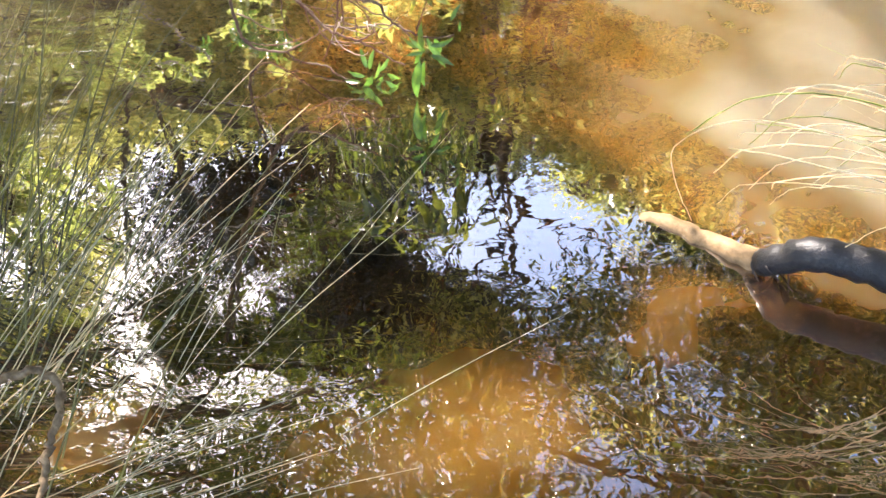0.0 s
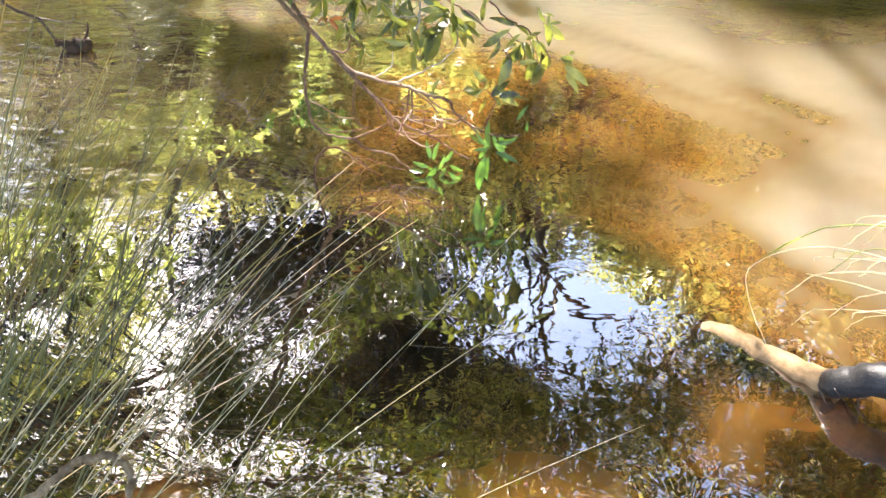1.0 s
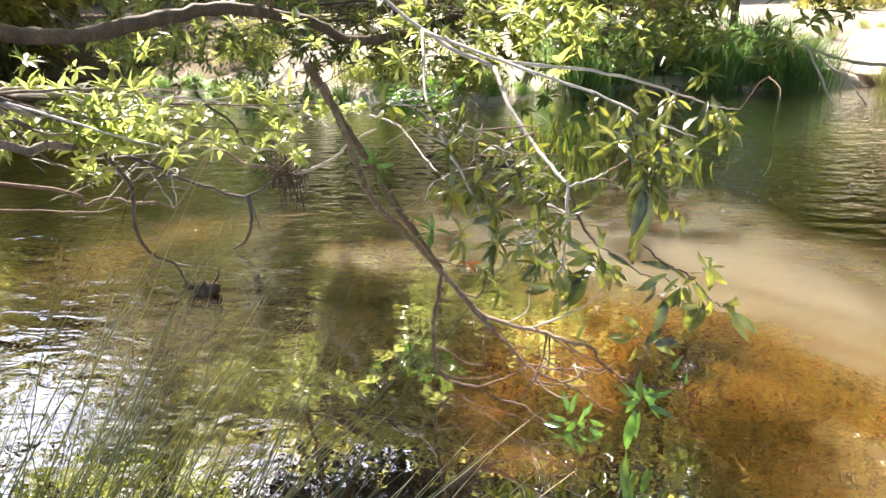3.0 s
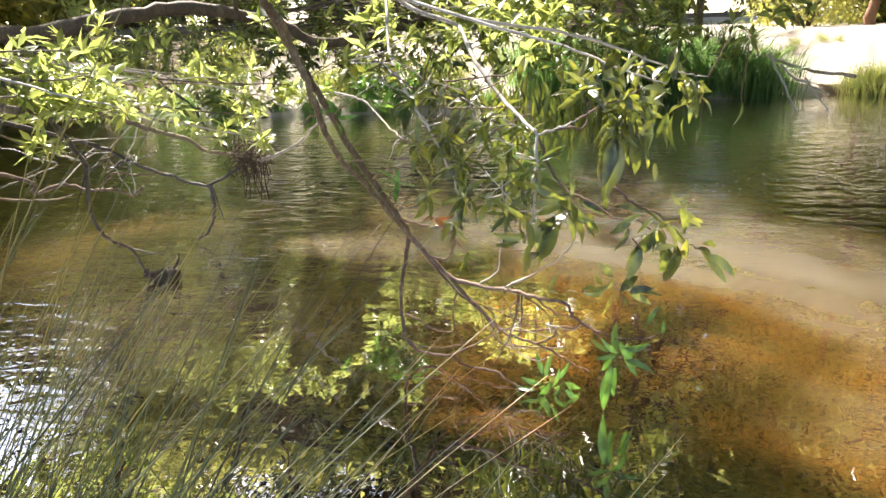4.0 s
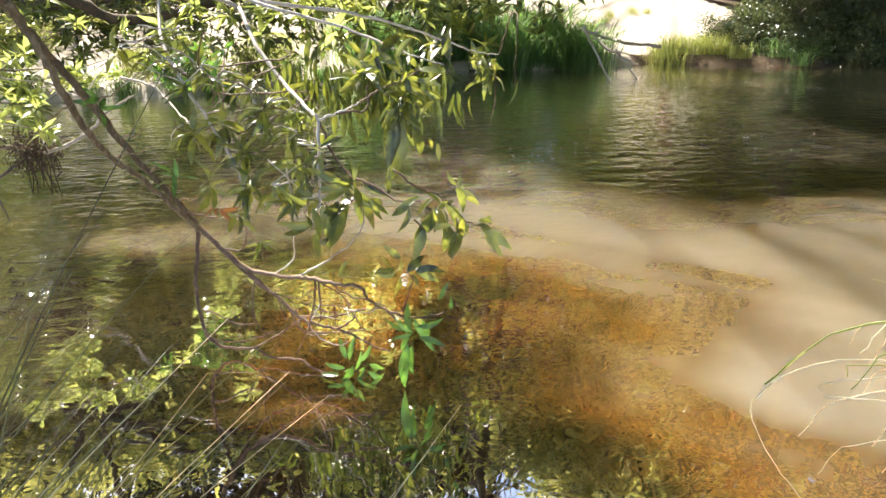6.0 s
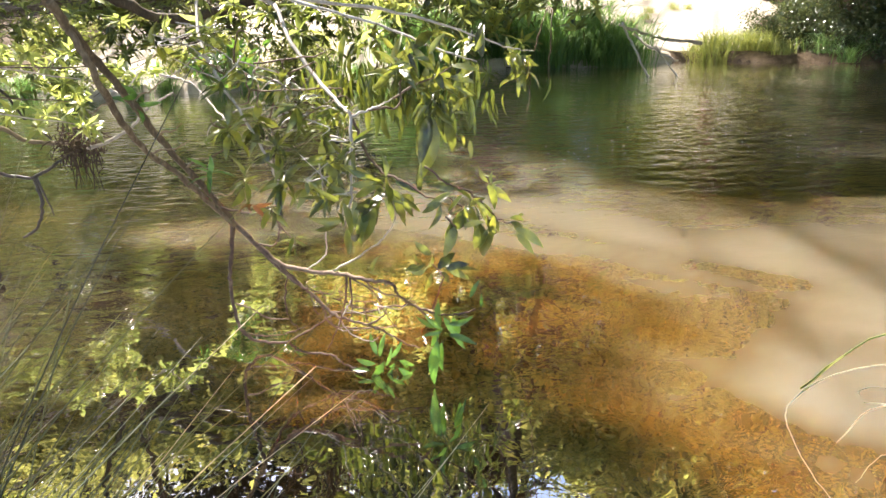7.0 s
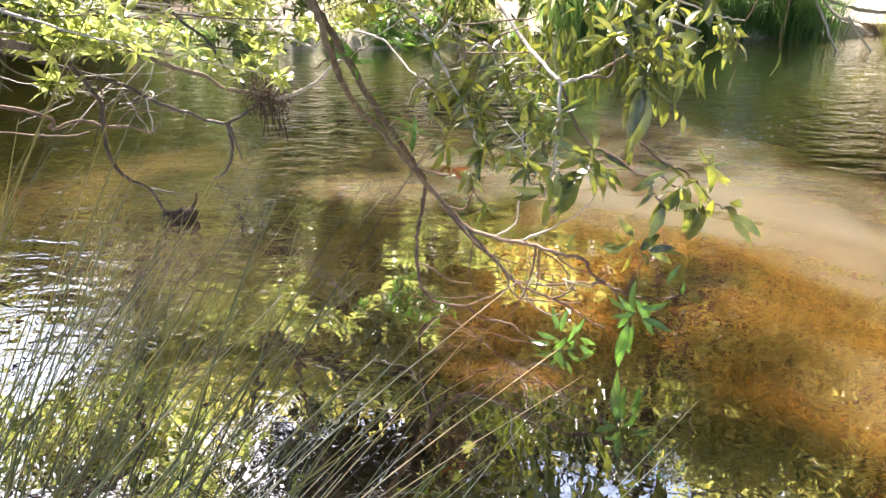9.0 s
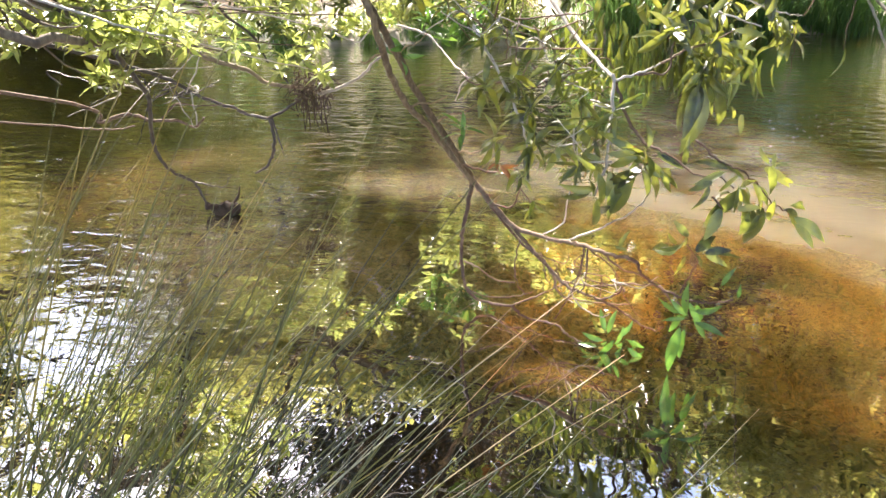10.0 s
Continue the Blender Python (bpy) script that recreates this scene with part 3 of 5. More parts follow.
# ---- tall trees whose crowns the water mirrors ----
def crown_tree(name, label, foot, height, spread, low, seed, clumps, per=34, leaf=0.22, mat=None, group=""):
    """A tree with a tapered trunk, limbs and a ragged crown; clumps are left out where sun and sky are wanted."""
    rng = np.random.default_rng(seed)
    x0, y0 = foot
    z0 = float(ground_height(np.array(x0), np.array(y0)))
    tree = thing(name, label, "tree", group, at=(x0, y0, z0))
    lean = rng.normal(0, 0.06 * height, 2)
    top = np.array((x0 + lean[0], y0 + lean[1], z0 + height * 0.86))
    mid = np.array((x0 + lean[0] * 0.2, y0 + lean[1] * 0.3, z0 + height * 0.4))
    r = 0.02 * height
    part("trunk", Geo().add(*tube([(x0, y0, z0 - 0.2), mid, top], r, r * 0.25, 10, 8, 0.1, 0.02, seed)), BARK, tree)
    n = clumps * 4
    ang, rad = rng.uniform(0, 2 * math.pi, n), np.sqrt(rng.uniform(0, 1, n)) * spread
    z = z0 + low + (height - low) * rng.uniform(0, 1, n)
    waist = np.sin(np.clip((z - z0 - low) / (height - low), 0.08, 0.97) * math.pi) ** 0.6
    lobes = 0.75 + 0.3 * np.sin(3 * ang + seed) * np.sin(z * 1.3)
    axis = (z - z0) / height
    c = np.stack([x0 + lean[0] * axis + np.cos(ang) * rad * waist * lobes, y0 + lean[1] * axis + np.sin(ang) * rad * waist * lobes, z], 1)
    keep = ~open_sky(c[:, 0], c[:, 1], c[:, 2], rng.normal(0, 0.12, n))
    keep &= ~blocks(c, spread * 0.28)
    c = c[keep][:clumps]
    if not len(c):
        return tree
    crown = Geo().add(*foliage(rng, c, per, spread * 0.2, leaf, 0.7, 0.12, 0.38, True))
    part("crown", crown, mat or LEAF_FAR, tree, kind="stuff")
    for q in c[:: max(1, len(c) // 14)]:
        start = np.array((x0, y0, z0)) + (mid - np.array((x0, y0, z0))) * 0.6 + (top - mid) * rng.uniform(0.0, 0.7)
        part("limb", Geo().add(*tube([start, (start + q) / 2 + (0, 0, 0.04 * height), q], r * 0.32, r * 0.06, 6, 4, 0.1, 0.0, seed)), BARK, tree)
    return tree


tree = thing("overhanging_tree", "streamside tree with limbs drooping low over the brown water", "tree", at=(-4.6, 1.2, 0.3))
part("trunk", Geo().add(*tube([(-4.6, 1.2, -0.1), (-4.5, 1.35, 0.9), (-4.2, 1.6, 2.0), (-4.0, 1.9, 3.4)], 0.24, 0.13, 12, 6, 0.08, 0.01)), BARK, tree)

LEAVES = [leaf_mesh("leaf", LEAF, w, c, fo, b) for w, c, fo, b in ((0.29, 0.32, 0.3, 0.08), (0.25, 0.5, 0.45, -0.12), (0.32, 0.2, 0.15, 0.06), (0.25, 0.38, 0.5, 0.14))]
LIMES = [leaf_mesh("leaf", LEAF_LIME, w, c, fo, b) for w, c, fo, b in ((0.26, 0.15, 0.3, 0.06), (0.24, 0.3, 0.4, -0.08))]
OLIVES = [leaf_mesh("leaf", LEAF_OLIVE, w, c, fo, b) for w, c, fo, b in ((0.2, 0.2, 0.5, 0.08), (0.17, 0.35, 0.6, -0.1))]
DEAD = [leaf_mesh("leaf", DEADLEAF, 0.28, 0.5, 0.7, 0.1)]


def set_leaf(rng, parent, kinds, at, way, length):
    """One leaf object, its stalk at a place and its blade along a way."""
    ob = new("leaf", kinds[rng.integers(len(kinds))])
    q = Vector(way).to_track_quat("X", "Z")
    roll = Matrix.Rotation(rng.normal(0, 0.8), 4, "X")
    ob.parent = parent
    ob.matrix_basis = Matrix.Translation(Vector(at) - Vector(tree.location) * (0 if parent.parent else 1)) @ q.to_matrix().to_4x4() @ roll @ Matrix.Diagonal((length, length, length, 1))
    return ob


def sprig(rng, parent, kinds, at, way, count, length, droop=0.5, reach=0.06, spread=1.0):
    """A whorl of leaves round the end of a twig."""
    way = np.array(way, float)
    way /= np.linalg.norm(way)
    for i in range(count):
        a = 2.4 * i + rng.uniform(-0.4, 0.4)
        s = np.cross(way, (0.31, 0.52, 0.8))
        s /= np.linalg.norm(s)
        u = np.cross(way, s)
        d = way * rng.uniform(0.05, 0.9) + spread * (math.cos(a) * s + math.sin(a) * u) + np.array((0, 0, -droop * rng.uniform(0.4, 1.4)))
        p = np.array(at) - way * reach * rng.uniform(0, 1)
        set_leaf(rng, parent, kinds, p, d, length * rng.uniform(0.6, 1.15))


def limb(points, r0, r1, mat=BARK, name="branch", sides=7, wiggle=0.002, knobs=0.1, label=""):
    return part(name, Geo().add(*tube(points, r0, r1, sides, 6, knobs, wiggle)), mat, tree, label)


def lay_leaves(rng, parent, kinds, y, rows, tilt=0.35):
    """Leaves hung one by one to fit the camera's view: stalk and tip as x, z near the depth y, the upper face turned to
    the camera.
    """
    again = [tuple(v + rng.normal(0, 0.022) for v in r) for r in rows if rng.uniform() < 0.5]
    for x, z, x2, z2 in list(rows) + again:
        d = Vector((x2 - x, rng.normal(0, tilt) * math.hypot(x2 - x, z2 - z), z2 - z))
        side = d.cross(Vector((rng.normal(0, 0.35), -1.0, 0.55 + rng.normal(0, 0.4)))).normalized() * -1
        up = d.normalized().cross(side)
        m = Matrix((d.normalized(), side, up)).transposed().to_4x4()
        ob = new("leaf", kinds[rng.integers(len(kinds))])
        ob.parent = parent
        size = d.length * 1.04
        ob.matrix_basis = Matrix.Translation(Vector((x, y + rng.normal(0, 0.03), z)) - Vector(tree.location) * (0 if parent.parent else 1)) @ m @ Matrix.Diagonal((size, size * rng.uniform(0.72, 0.98), size, 1))


rng = np.random.default_rng(7)
# the branch that hangs nearest: two stems side by side, then its twigs
stem = limb([(-1.070, 2.150, 1.295), (-1.060, 2.220, 1.227), (-1.045, 2.300, 1.137), (-1.023, 2.380, 1.045), (-0.989, 2.440, 0.947), (-0.951, 2.500, 0.833), (-0.896, 2.550, 0.716), (-0.835, 2.600, 0.599), (-0.789, 2.620, 0.507)], 0.0135, 0.0095, STEM, label="slender drooping brown branch")
limb([(-1.030, 2.150, 1.241), (-1.019, 2.200, 1.171), (-0.982, 2.200, 1.069), (-0.971, 2.250, 0.972), (-0.964, 2.320, 0.881), (-0.943, 2.400, 0.793), (-0.897, 2.480, 0.709), (-0.831, 2.560, 0.584), (-0.775, 2.600, 0.493)], 0.0105, 0.0085, STEM)
fork = limb([(-0.789, 2.620, 0.507), (-0.724, 2.620, 0.431), (-0.641, 2.600, 0.350), (-0.535, 2.560, 0.332), (-0.453, 2.520, 0.336), (-0.383, 2.480, 0.341), (-0.316, 2.440, 0.338), (-0.251, 2.400, 0.344), (-0.219, 2.380, 0.338)], 0.0095, 0.0055, TWIG)
right = limb([(-0.219, 2.380, 0.338), (-0.205, 2.360, 0.314), (-0.173, 2.340, 0.292), (-0.118, 2.300, 0.284), (-0.060, 2.270, 0.279), (-0.006, 2.240, 0.293), (0.036, 2.200, 0.326)], 0.005, 0.0022, TWIG)
low = limb([(-0.641, 2.600, 0.350), (-0.565, 2.560, 0.283), (-0.502, 2.530, 0.234), (-0.439, 2.500, 0.186), (-0.368, 2.460, 0.177), (-0.319, 2.440, 0.169), (-0.243, 2.400, 0.151), (-0.195, 2.380, 0.127), (-0.141, 2.360, 0.116)], 0.0065, 0.0025, TWIG)
curl = limb([(-0.787, 2.620, 0.500), (-0.809, 2.620, 0.368), (-0.824, 2.620, 0.257), (-0.818, 2.620, 0.121), (-0.782, 2.620, 0.052), (-0.713, 2.620, 0.026), (-0.632, 2.580, 0.046)], 0.0075, 0.005, TWIG)
curl_end = limb([(-0.632, 2.580, 0.046), (-0.586, 2.550, 0.025), (-0.467, 2.500, 0.029), (-0.424, 2.470, 0.015), (-0.383, 2.440, 0.007), (-0.339, 2.420, 0.013)], 0.0048, 0.0022, TWIG)
limb([(-0.779, 2.620, 0.492), (-0.702, 2.660, 0.369), (-0.617, 2.640, 0.281), (-0.519, 2.600, 0.214), (-0.465, 2.570, 0.170), (-0.352, 2.520, 0.182), (-0.237, 2.450, 0.232), (-0.158, 2.380, 0.272)], 0.006, 0.0025, TWIG)
limb([(-1.5, 3.4, 1.75), (-0.95, 3.15, 1.35), (-0.638, 3.000, 1.214)], 0.009, 0.008, PALE)
white = limb([(-0.638, 3.000, 1.214), (-0.544, 2.800, 1.071), (-0.435, 2.650, 0.958), (-0.354, 2.520, 0.897), (-0.332, 2.490, 0.876), (-0.331, 2.450, 0.797), (-0.336, 2.420, 0.716), (-0.337, 2.400, 0.651), (-0.364, 2.380, 0.547)], 0.008, 0.0035, PALE, label="pale smooth twig")
arm = limb([(-0.326, 2.490, 0.867), (-0.287, 2.420, 0.778), (-0.234, 2.370, 0.722), (-0.193, 2.340, 0.708), (-0.144, 2.310, 0.689), (-0.096, 2.280, 0.660), (-0.035, 2.260, 0.661), (0.005, 2.250, 0.635)], 0.005, 0.0022, TWIG)
limb([(-0.102, 2.300, 0.750), (-0.037, 2.280, 0.700), (0.017, 2.260, 0.682), (0.065, 2.250, 0.645), (0.103, 2.240, 0.605), (0.146, 2.240, 0.580)], 0.0035, 0.0018, TWIG)
limb([(-0.332, 2.490, 0.876), (-0.276, 2.500, 0.892), (-0.234, 2.520, 0.906), (-0.200, 2.550, 0.919)], 0.0045, 0.002, PALE)
limb([(-0.276, 2.500, 0.892), (-0.183, 2.520, 0.898), (-0.172, 2.540, 0.963), (-0.163, 2.550, 1.003)], 0.004, 0.0018, TWIG)
for i, line in enumerate((
        [(-0.453, 2.520, 0.336), (-0.366, 2.500, 0.385), (-0.329, 2.480, 0.412), (-0.257, 2.440, 0.474), (-0.216, 2.410, 0.533), (-0.202, 2.390, 0.586), (-0.214, 2.370, 0.645)],
        [(-0.535, 2.560, 0.332), (-0.460, 2.550, 0.393), (-0.450, 2.540, 0.482), (-0.437, 2.530, 0.535)],
        [(-0.383, 2.480, 0.341), (-0.394, 2.470, 0.256), (-0.420, 2.460, 0.170), (-0.468, 2.460, 0.071)],
        [(-0.373, 2.480, 0.335), (-0.375, 2.470, 0.204), (-0.398, 2.470, 0.171)],
        [(-0.608, 2.580, 0.305), (-0.622, 2.570, 0.222), (-0.613, 2.560, 0.149), (-0.575, 2.550, 0.106)],
        [(-0.632, 2.580, 0.046), (-0.555, 2.560, 0.095), (-0.472, 2.540, 0.155), (-0.402, 2.520, 0.197)],
        [(-0.325, 2.440, 0.338), (-0.277, 2.420, 0.304), (-0.203, 2.400, 0.287), (-0.149, 2.380, 0.275)],
        [(-0.429, 2.500, 0.181), (-0.388, 2.480, 0.123), (-0.318, 2.460, 0.098), (-0.289, 2.450, 0.118)],
        [(-0.817, 2.600, 0.563), (-0.737, 2.600, 0.541), (-0.645, 2.580, 0.537), (-0.595, 2.570, 0.477), (-0.574, 2.560, 0.451)],
        [(-0.704, 2.620, 0.415), (-0.640, 2.600, 0.420), (-0.616, 2.580, 0.514), (-0.673, 2.580, 0.573)],
        [(-0.093, 2.290, 0.291), (-0.080, 2.290, 0.333), (-0.060, 2.290, 0.400), (-0.093, 2.290, 0.444)],
        [(-0.153, 2.320, 0.296), (-0.106, 2.310, 0.245), (-0.071, 2.300, 0.217)],
        [(-0.046, 2.260, 0.605), (-0.012, 2.260, 0.569)],
        [(-0.363, 2.470, 0.330), (-0.296, 2.450, 0.290), (-0.266, 2.440, 0.255)],
        [(-0.492, 2.530, 0.228), (-0.460, 2.520, 0.143), (-0.400, 2.510, 0.129), (-0.301, 2.490, 0.134), (-0.224, 2.470, 0.149)],
        [(-0.319, 2.440, 0.169), (-0.264, 2.430, 0.208), (-0.247, 2.420, 0.245)],
        [(-0.809, 2.620, 0.086), (-0.754, 2.610, 0.063), (-0.645, 2.600, 0.070), (-0.558, 2.580, 0.108)],
        [(-0.816, 2.620, 0.190), (-0.761, 2.610, 0.174), (-0.697, 2.600, 0.137), (-0.621, 2.590, 0.134)])):
    limb(line, 0.0042 - 0.0012 * (i % 3 == 1), 0.0018, PALE if i in (0, 1, 7) else TWIG, "twig", 5, 0.0015)
# finest bare twigs in a tangle under the fork
for i in range(16):
    a = np.array((-0.6, 2.57, 0.3)) + (np.array((-0.25, 2.42, 0.25)) - np.array((-0.6, 2.57, 0.3))) * rng.uniform(0, 1) + rng.normal(0, 0.02, 3)
    b = a + rng.normal(0, 1, 3) * (0.05, 0.03, 0.03) + (0.02, 0, -0.025)
    c = b + rng.normal(0, 1, 3) * (0.05, 0.03, 0.03) + (0.04, 0, -0.005)
    limb([a, b, c], 0.0024, 0.0012, PALE if i % 4 == 0 else TWIG, "twig", 4, 0.0015)
# spurs and side twigs along the stems
for q, d in (((-0.989, 2.44, 0.947), (0.06, 0.0, 0.03)), ((-0.951, 2.5, 0.833), (0.05, 0.0, 0.012)), ((-0.971, 2.25, 0.972), (-0.06, 0.02, -0.03)), ((-0.943, 2.4, 0.793), (0.07, 0.02, 0.01)), ((-0.896, 2.55, 0.716), (0.09, 0.02, 0.03)), ((-0.835, 2.6, 0.6), (0.06, -0.03, 0.01))):
    q, d = np.array(q), np.array(d)
    limb([q, q + d * 0.5 + (0, 0, 0.008), q + d, q + d * 1.5 + (0.01, 0, 0.02)], 0.0042, 0.0015, STEM, "twig", 5, 0.001)
# leaves of the near branch
lay_leaves(rng, white, LEAVES, 2.36, [(-0.256, 0.646, -0.335, 0.490), (-0.231, 0.647, -0.218, 0.567), (-0.206, 0.651, -0.112, 0.541), (-0.189, 0.648, -0.132, 0.593), (-0.265, 0.663, -0.338, 0.587), (-0.191, 0.691, -0.127, 0.664), (-0.123, 0.653, -0.100, 0.736), (-0.241, 0.690, -0.335, 0.662), (-0.258, 0.702, -0.326, 0.740), (-0.226, 0.713, -0.191, 0.746), (-0.365, 0.643, -0.396, 0.698), (-0.382, 0.607, -0.363, 0.550), (-0.403, 0.628, -0.463, 0.583), (-0.372, 0.559, -0.462, 0.559), (-0.460, 0.707, -0.408, 0.647), (-0.311, 0.537, -0.360, 0.451), (-0.222, 0.703, -0.229, 0.775), (-0.272, 0.628, -0.305, 0.510), (-0.349, 0.661, -0.400, 0.686), (-0.323, 0.644, -0.329, 0.564)])
lay_leaves(rng, arm, LEAVES, 2.25, [(-0.023, 0.687, -0.102, 0.668), (-0.052, 0.666, -0.120, 0.638), (-0.058, 0.650, -0.088, 0.587), (0.008, 0.684, -0.048, 0.653), (-0.013, 0.576, -0.060, 0.493), (-0.000, 0.602, 0.056, 0.617), (0.011, 0.649, 0.027, 0.582), (0.040, 0.666, 0.080, 0.601), (0.056, 0.653, 0.096, 0.593), (0.081, 0.711, 0.104, 0.619), (0.084, 0.703, 0.060, 0.750), (0.089, 0.703, 0.097, 0.741), (0.094, 0.700, 0.135, 0.706), (0.101, 0.690, 0.136, 0.670), (0.049, 0.578, 0.032, 0.497), (0.085, 0.568, 0.040, 0.509), (0.099, 0.568, 0.075, 0.428), (0.092, 0.605, 0.114, 0.555), (0.137, 0.611, 0.190, 0.598), (0.141, 0.578, 0.216, 0.527), (0.158, 0.562, 0.196, 0.516), (0.086, 0.588, 0.089, 0.485), (0.022, 0.619, -0.012, 0.564)])
lay_leaves(rng, right, LEAVES, 2.29, [(-0.090, 0.476, -0.130, 0.535), (-0.105, 0.452, -0.173, 0.429), (-0.127, 0.413, -0.193, 0.391), (-0.095, 0.425, -0.098, 0.351), (-0.079, 0.444, -0.014, 0.485), (-0.055, 0.442, 0.019, 0.460), (-0.049, 0.431, 0.018, 0.394), (-0.069, 0.418, -0.028, 0.360), (-0.279, 0.413, -0.261, 0.469), (-0.253, 0.418, -0.293, 0.431)])
lay_leaves(rng, right, LIMES, 2.3, [(-0.071, 0.223, -0.078, 0.325), (-0.071, 0.217, -0.150, 0.251), (-0.078, 0.203, -0.108, 0.126), (-0.055, 0.234, 0.038, 0.244), (-0.053, 0.214, 0.034, 0.196), (-0.062, 0.218, -0.114, 0.273), (-0.043, 0.191, 0.019, 0.115), (-0.068, 0.184, -0.072, 0.067), (0.057, 0.312, 0.051, 0.355), (-0.065, 0.210, -0.130, 0.197)])
lay_leaves(rng, curl_end, LIMES, 2.42, [(-0.295, 0.029, -0.367, 0.051), (-0.285, 0.019, -0.322, -0.044), (-0.257, 0.032, -0.208, 0.092), (-0.238, 0.033, -0.272, -0.063), (-0.228, 0.023, -0.146, -0.019), (-0.227, 0.012, -0.200, -0.080), (-0.296, 0.047, -0.311, 0.124), (-0.256, 0.015, -0.227, -0.089), (-0.210, 0.040, -0.163, 0.013), (-0.314, 0.017, -0.385, 0.018), (-0.266, 0.031, -0.241, 0.098), (-0.276, 0.026, -0.301, -0.083)])
lay_leaves(rng, white, LEAVES, 2.55, [(-0.077, 0.869, -0.138, 0.755), (-0.077, 0.830, -0.145, 0.708), (-0.033, 0.852, -0.013, 0.732), (-0.059, 0.860, -0.048, 0.806), (-0.057, 0.937, -0.060, 0.865), (-0.091, 0.937, -0.105, 0.875), (-0.015, 0.937, 0.018, 0.866), (0.014, 0.803, 0.029, 0.751), (-0.009, 0.869, 0.038, 0.870), (0.000, 0.954, 0.063, 0.934), (-0.019, 0.979, 0.061, 0.960), (-0.014, 1.016, 0.072, 1.010), (-0.005, 1.010, 0.054, 1.029), (-0.055, 1.020, -0.119, 1.046), (-0.039, 1.024, -0.053, 1.071), (-0.172, 1.017, -0.292, 0.958), (-0.155, 1.010, -0.194, 1.046), (-0.149, 1.049, -0.142, 1.091), (-0.083, 1.049, -0.029, 1.113), (0.064, 1.052, 0.090, 1.121), (-0.047, 0.920, -0.027, 0.843)])
sprig(rng, arm, LEAVES, (-0.22, 2.36, 0.69), (0.1, -0.2, 0.5), 9, 0.1, 0.5, 0.06, 0.95)
sprig(rng, arm, LEAVES, (0.06, 2.28, 0.66), (0.3, -0.1, 0.3), 7, 0.08, 0.6, 0.08)
sprig(rng, stem, LIMES, (-0.963, 2.440, 0.976), (0.3, -0.2, 0.8), 7, 0.085, 0.1)
sprig(rng, fork, OLIVES, (-0.563, 2.550, 0.465), (0.0, -0.1, 0.3), 9, 0.075, 0.8)
sprig(rng, white, LEAVES, (-0.059, 2.580, 0.997), (0.2, -0.3, 0.4), 16, 0.09, 0.5, 0.09)
sprig(rng, white, LEAVES, (-0.048, 2.560, 0.944), (0.2, -0.3, 0.2), 14, 0.09, 0.9, 0.09)
sprig(rng, white, OLIVES, (-0.061, 2.550, 0.886), (0.1, -0.3, -0.3), 10, 0.1, 0.9, 0.09)
sprig(rng, white, LEAVES, (-0.172, 2.550, 1.017), (0.1, -0.2, 0.3), 8, 0.09, 0.3, 0.05)
limb([(-0.200, 2.550, 0.919), (-0.126, 2.560, 0.961), (-0.067, 2.570, 0.976), (-0.002, 2.580, 1.013)], 0.004, 0.002, TWIG)
# mid cluster, right of the stems
mid = limb([(-0.95, 3.15, 1.35), (-0.85, 2.75, 1.1), (-0.7, 2.56, 0.9), (-0.6, 2.5, 0.72), (-0.58, 2.46, 0.6)], 0.007, 0.0025, PALE)
for at, n, size, kinds, droop in (((-0.64, 2.52, 0.88), 12, 0.12, LEAVES, 0.6), ((-0.72, 2.5, 0.86), 8, 0.11, LEAVES, 0.4), ((-0.57, 2.48, 0.8), 12, 0.12, LEAVES, 0.7), ((-0.5, 2.52, 0.92), 9, 0.11, LEAVES, 0.5), ((-0.42, 2.5, 0.76), 8, 0.11, LEAVES, 0.6), ((-0.68, 2.46, 0.7), 9, 0.105, LEAVES, 0.4),
                                  ((-0.56, 2.47, 0.68), 10, 0.12, LEAVES, 0.5), ((-0.78, 2.43, 0.74), 6, 0.1, LIMES, 0.2), ((-0.6, 2.45, 0.6), 7, 0.09, LEAVES, 0.6), ((-0.66, 2.44, 0.62), 3, 0.07, DEAD, 0.6)):
    sprig(rng, mid, kinds, at, (0.1, -0.3, 0.3), int(n * 1.4), size * 0.78, droop, 0.07)
for i in range(44):
    a = np.array((-0.85, 2.75, 1.12)) + np.array((0.5, -0.25, -0.4)) * rng.uniform(0, 1) + rng.normal(0, 0.05, 3)
    b = a + rng.normal(0, 1, 3) * (0.09, 0.05, 0.06) + (0.03, 0, 0.0)
    tw0 = limb([a, b, b + rng.normal(0, 1, 3) * (0.07, 0.04, 0.06)], 0.003, 0.0015, PALE if i % 2 else TWIG, "twig", 4, 0.002)
    if i % 2:
        sprig(rng, tw0, LEAVES if i % 4 == 1 else OLIVES, b, (rng.normal(0, 0.3), -0.3, 0.4), 9, 0.085, 0.6, 0.05)
